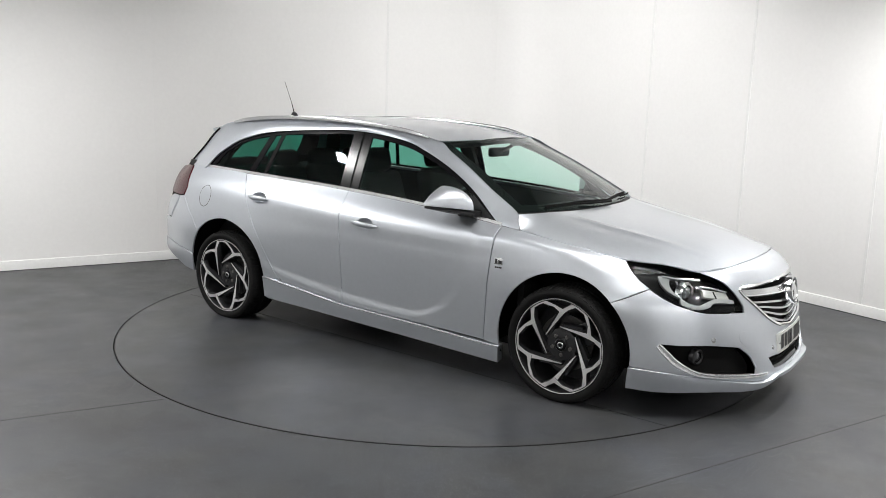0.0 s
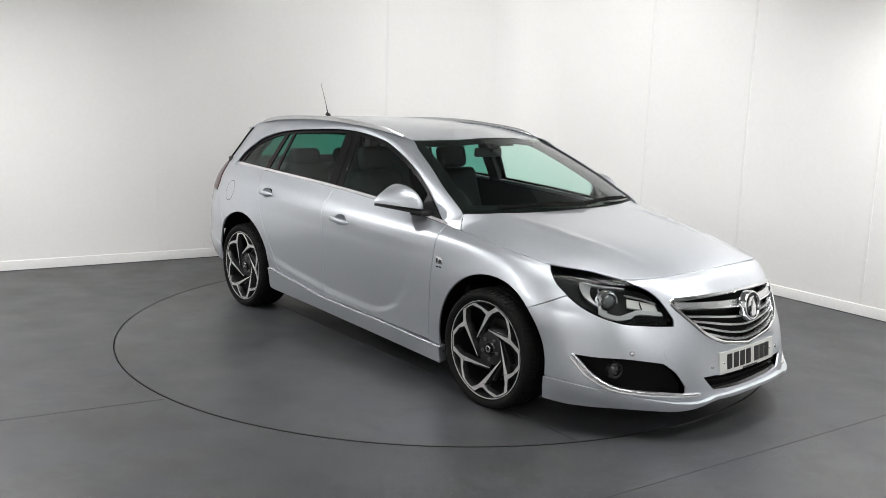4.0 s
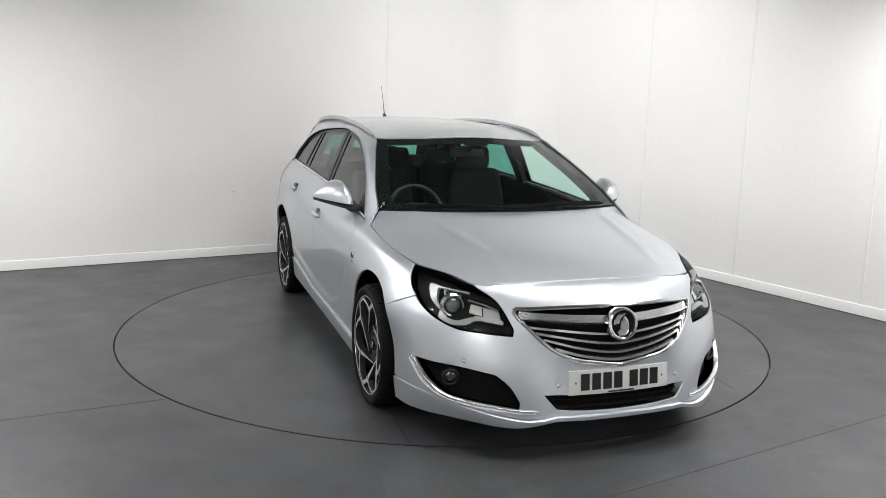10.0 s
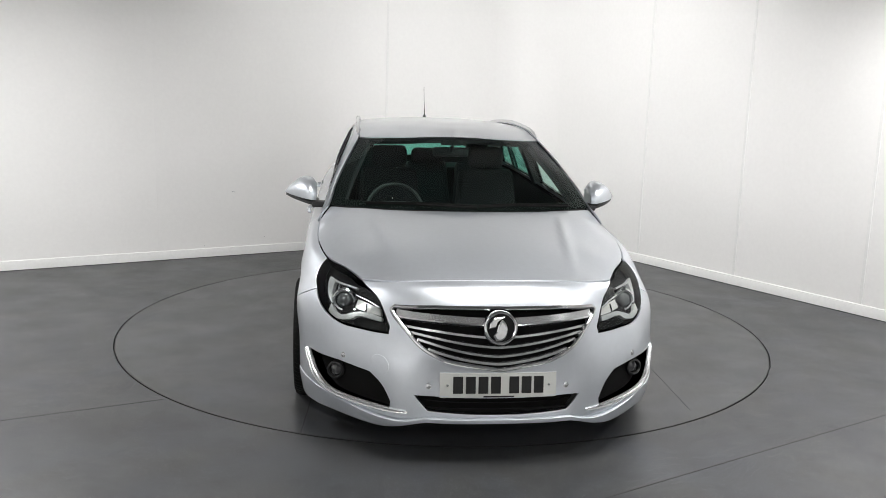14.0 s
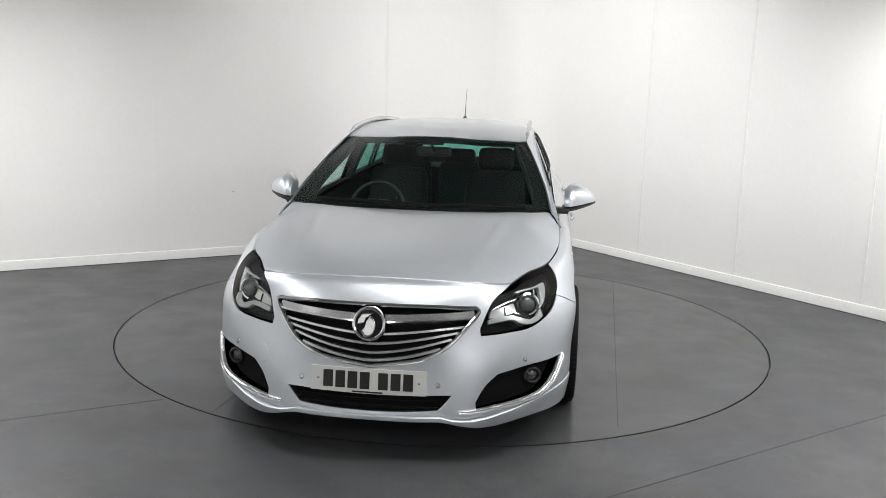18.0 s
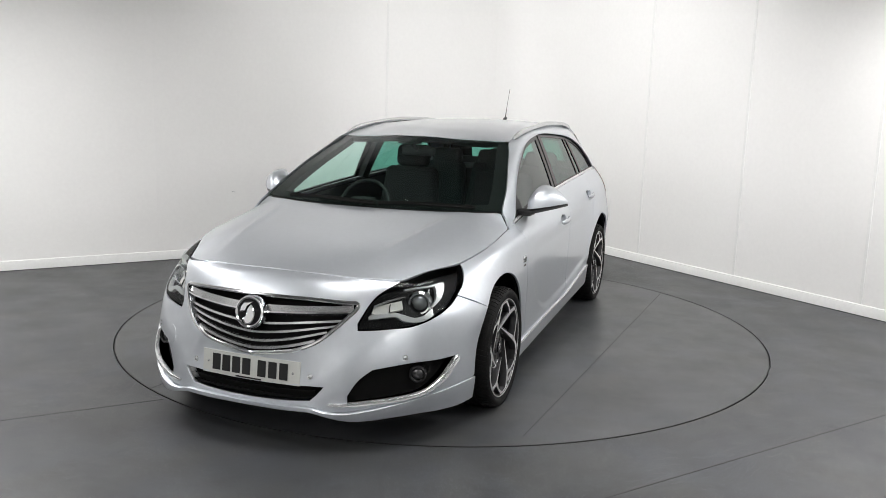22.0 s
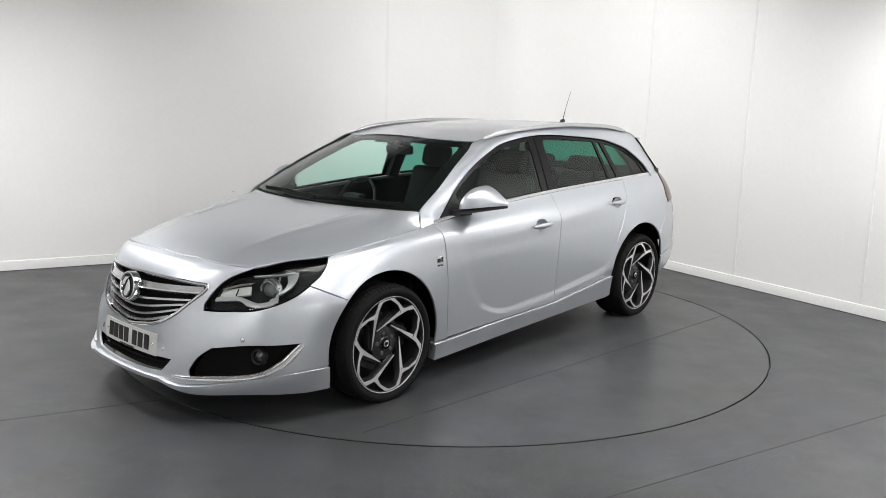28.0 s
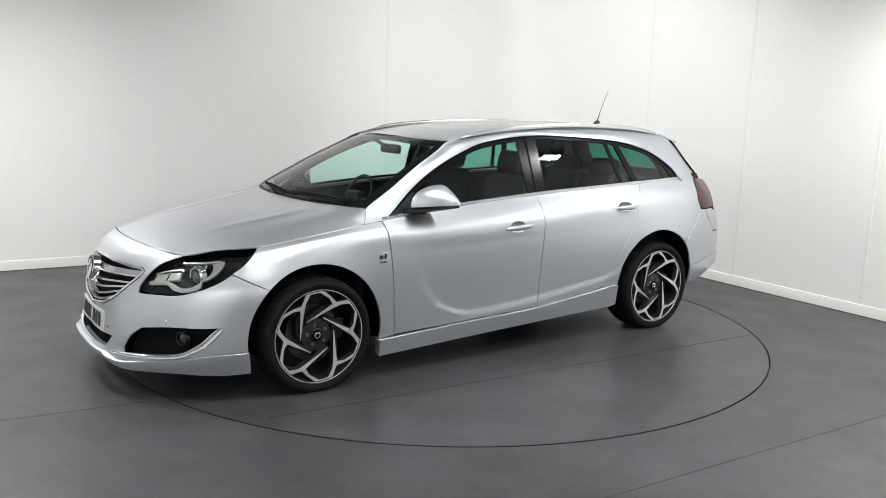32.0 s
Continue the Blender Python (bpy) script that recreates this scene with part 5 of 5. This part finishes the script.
    # inner black shell behind the gaps
    sv_panel("inner_shell", [(1.0, .6)] + [(2.0, .6), (4.9, .6)] + [tuple(p) for p in where("x", arc(WB, WHEEL_Z, ARCH + .008, -18, 198, 30), (4.2, 9))] +
             [tuple(p) for p in where("x", [(.8, .22), (0, .22), (-.9, .28)], (5, 12))] + [tuple(p) for p in where("x", arc(-WB_REAR, WHEEL_Z + .028, ARCH_REAR + .008, -10, 188, 30), (8, 14))] + [(13.0, 1.15), (15.9, 1.3), (15.9, 5.85), (12, 5.85), (9, 5.85), (7, 5.8), (5.1, 5.6), (5.0, 4.6), (4.45, 3.5), (4.0, 2.95), (3.0, 2.6), (2.3, 2.6), (1.75, 2.55), (1.6, 2.2), (2.4, 2.2), (4.6, 2.2), (4.6, 1.6), (4.1, 1.0), (1.0, .9)],
             [], M_GAP, car, side, off=-.022, gap=0, thick=0, label="black inner shell")
    # highlight on the side skirt's rounded upper edge, put in as a bright strip
    top = where("x", [(.955, .2365), (.7, .2465), (.4, .2625), (0, .2765), (-.258, .2875), (-.55, .3205), (-.80, .3465), (-.93, .3645), (-1.0, .368)], (3, 17))
    sv_sweep("skirt_highlight", [tuple(q) for q in top], circle(.0035, 8), M_TRIM, car, .0125, side, n=40)
    # side badge
    P = lower(*where("x", [(.945, .735)], (3, 12)).T)[0] * (1, side, 1)
    badge = part("side_badge", box(-.027, -.004, -.019, .027, .004, .019, .002), M_TRIM, car, "chrome side badge", m=Matrix.Translation(P))
    for x0, z0, x1, z1 in ((-.022, -.013, -.010, .013), (.0, -.013, .021, .006)):
        part("badge_inset", box(x0, min(0, side * .0055), z0, x1, max(0, side * .0055), z1), M_BLACK, badge)
    for k, x0 in enumerate((-.024, -.012, .001, .012)):
        part("badge_bar", box(x0, -.004, -.040, x0 + .009, .004, -.031), M_RIMDARK, badge)
    # door mirror
    mir = empty("door_mirror", parent=car)
    mir["label"] = "silver door mirror on a black foot"
    shape = {}
    for name in ("cover", "base"):
        bm = bmesh.new()
        rings = []
        for t in np.linspace(0, 1, 19):
            xb, y = .556 - .045 * t, .874 + .204 * t
            xf = float(ease(t, [0, .15, .4, .7, .9, 1], [.728, .744, .715, .645, .575, .525]))
            zb = 1.000 + .028 * t
            zt = float(ease(t, [0, .12, .3, .5, .7, .85, .95, 1], [1.088, 1.122, 1.136, 1.126, 1.101, 1.073, 1.050, 1.034]))
            if name == "base":
                zb, zt, xf, xb, y = zb - .036 * (1 - .5 * t), zb - .003, xf - .006, xb + .004, .862 + .210 * t
            ring = [(xb, y, zb), (xb, y, zt - .012 * (zt - zb) / .12)]
            for a in np.linspace(0, math.pi / 2, 9):
                sa, ca = math.sin(a) ** (.9 if name == "cover" else .4), max(0.0, math.cos(a)) ** (.8 if name == "cover" else .4)
                ring.append((xb + .012 + (xf - xb - .012) * sa, y, zb + (zt - zb) * ca if name == "cover" else zt - (zt - zb) * (1 - ca)))
            rings.append([bm.verts.new((x, side * yy, z)) for x, yy, z in ring])
        for r, q in zip(rings, rings[1:]):
            for j in range(len(r)):
                bm.faces.new((r[j], r[(j + 1) % len(r)], q[(j + 1) % len(r)], q[j]))
        bm.faces.new(rings[0])
        bm.faces.new(rings[-1])
        shape[name] = bm
    part("mirror_cover", shape["cover"], M_PAINT, mir, "silver mirror cover")
    part("mirror_base", shape["base"], M_BLACK, mir, "black lower mirror housing")
    bm = box(.63, .80, .958, .745, .90, .992, .008)
    for v in bm.verts:
        v.co.y *= side
    part("mirror_foot", bm, M_BLACK, mir, "black mirror foot")
    bm = lathe([(.001, -.0), (.7, -.0), (.72, .02)], 28, "x")
    for v in bm.verts:
        v.co = Vector((.545 - v.co.x * .3 - (v.co.y * .02), side * (.962 + v.co.y * .11), 1.060 + v.co.z * .065))
    part("mirror_glass", bm, M_MIRROR, mir)
    # black triangle ahead of the front window
    lifted("mirror_sail", [(.66, top_z(.66, .022)), (.62, float(belt(.62)) + .014), (.83, float(belt(.83)) + .014)], [], side_lift(.003), M_BLACK, car, side=side, flip=True, du=.04, dv=.04, thick=.01)

# aerial
aer = empty("aerial", parent=car)
part("aerial_foot", sweep([(-1.575, 0, 1.474), (-1.60, 0, 1.492), (-1.625, 0, 1.498), (-1.645, 0, 1.490)], circle(.016, 10), scale=[.5, 1, .9, .3]), M_BLACK, aer)
part("mast", sweep([(-1.612, 0, 1.495), (-1.65, 0, 1.60), (-1.722, 0, 1.755)], circle(.0028, 6), scale=[1.8, .8, .5]), M_BLACK, aer)


# ---- cabin ----
part("cabin_floor", box(-1.9, -.78, .22, 1.0, .78, .26), M_CABIN, car)
part("bulkhead", box(.98, -.76, .26, 1.02, .76, .93), M_CABIN, car)
part("load_cover", box(-2.10, -.70, 1.045, -1.34, .70, 1.065, .004), M_CABIN, car)
part("rear_bulkhead", box(-2.05, -.70, .26, -1.99, .70, 1.125), M_CABIN, car)
dash = [[(x, y, z - .03 * (y / .74) ** 2) for y in np.linspace(-.74, .74, 13)] for x, z in spline([(1.12, .945), (.95, .965), (.75, .965), (.62, .93), (.56, .85), (.55, .60)], 16)]
patch("dashboard", np.array(dash), M_CABIN, car, flip=True, label="black dashboard")
sx, sy, sz = .42, -.37, .905
bm = bmesh.new()
n, m = 36, 10
tilt = Matrix.Rotation(math.radians(-24), 4, "Y")
rings = []
for k in range(n):
    a = 2 * math.pi * k / n
    ring = []
    for j in range(m):
        b = 2 * math.pi * j / m
        r = .183 + .012 * math.cos(b)
        ring.append(bm.verts.new(Vector((sx, sy, sz)) + tilt @ Vector((.012 * math.sin(b), r * math.cos(a), r * math.sin(a)))))
    rings.append(ring)
for k in range(n):
    for j in range(m):
        bm.faces.new((rings[k][j], rings[(k + 1) % n][j], rings[(k + 1) % n][(j + 1) % m], rings[k][(j + 1) % m]))
wheel_s = part("steering_wheel", bm, M_CABIN, car, "black leather steering wheel")
part("steering_hub", box(sx - .03, sy - .09, sz - .07, sx + .05, sy + .09, sz + .06, .02), M_CABIN, wheel_s)
part("steering_spoke", box(sx - .01, sy - .18, sz - .02, sx + .015, sy + .18, sz + .015, .006), M_SATIN, wheel_s)
part("steering_column", sweep([(sx + .02, sy, sz - .01), (.70, sy, .80)], circle(.04, 10)), M_CABIN, car)


def seat(x, y, w, rear=False):
    s = empty("rear_seat" if rear else "front_seat", parent=car)
    s["label"] = "charcoal cloth seat with headrest"
    part("seat_cushion", box(x - .02, y - w / 2, .36, x + .50, y + w / 2, .55, .05, 3), M_CLOTH, s)
    bm = box(-.07, -w / 2, 0, .07, w / 2, .62, .055, 3)
    for v in bm.verts:
        if v.co.z > .4:
            v.co.y *= .82
    part("backrest", bm, M_CLOTH, s, m=pose(x, y, .52, 0, -14, 0))
    low = .10 if rear else .04
    part("headrest", box(-.05, -.135, .66, .05, .135, .83, .045, 3), M_CLOTH, s, m=pose(x, y, .52 - low, 0, -12, 0))
    for dy in (-.06, .06):
        part("headrest_post", sweep([(0, dy, .58), (0, dy, .70)], circle(.007, 6)), M_CHROME, s, m=pose(x, y, .52, 0, -12, 0))


seat(-.28, -.37, .52)
seat(-.28, .37, .52)
for y in (-.42, 0, .42):
    seat(-1.15, y, .42, True)
mirror_in = empty("interior_mirror", parent=car)
part("mirror_body", box(.335, -.12, 1.262, .375, .12, 1.325, .018, 3), M_BLACK, mirror_in, "black interior mirror")
part("mirror_stem", sweep([(.38, 0, 1.30), (.46, 0, 1.345)], circle(.012, 8)), M_BLACK, mirror_in)
for side in (1, -1):
    card = [[(x, side * (float(glass_y(belt(x))) - .06 - .02 * t), float(belt(x)) - .02 - .6 * t) for x in np.linspace(.85, -1.9, 12)] for t in (0, .5, 1)]
    patch("door_card", np.array(card), M_CABIN, car, flip=side > 0)
    pts = [(x, side * (float(glass_y(z)) - .045), z) for x, z in ((-.31, 1.03), (-.33, 1.2), (-.36, 1.40))]
    part("pillar_trim", sweep(pts, [(-.05, -.02), (.05, -.02), (.05, .02), (-.05, .02)], up=(0, 1, 0)), M_CABIN, car)
    # rear pillar inner trim
    pts = [(-1.80, side * .66, 1.08), (-1.74, side * .60, 1.22), (-1.66, side * .54, 1.33)]
    part("pillar_trim", sweep(pts, [(-.07, -.015), (.07, -.015), (.07, .015), (-.07, .015)], up=(0, 1, 0)), M_CABIN, car)
part("underbody", box(-1.72, -.70, .19, 1.85, .70, .215), M_GAP, car, "black underbody")


def motions():
    rows = [(t, pose(0, 0, 0, 0, 0, disc_turn(t))) for t in range(0, 33, 2)]
    walk(turntable, rows)
    off = pose(0.1013, -0.0335, 0)
    walk(car, [(t, m @ off) for t, m in rows])


motions()
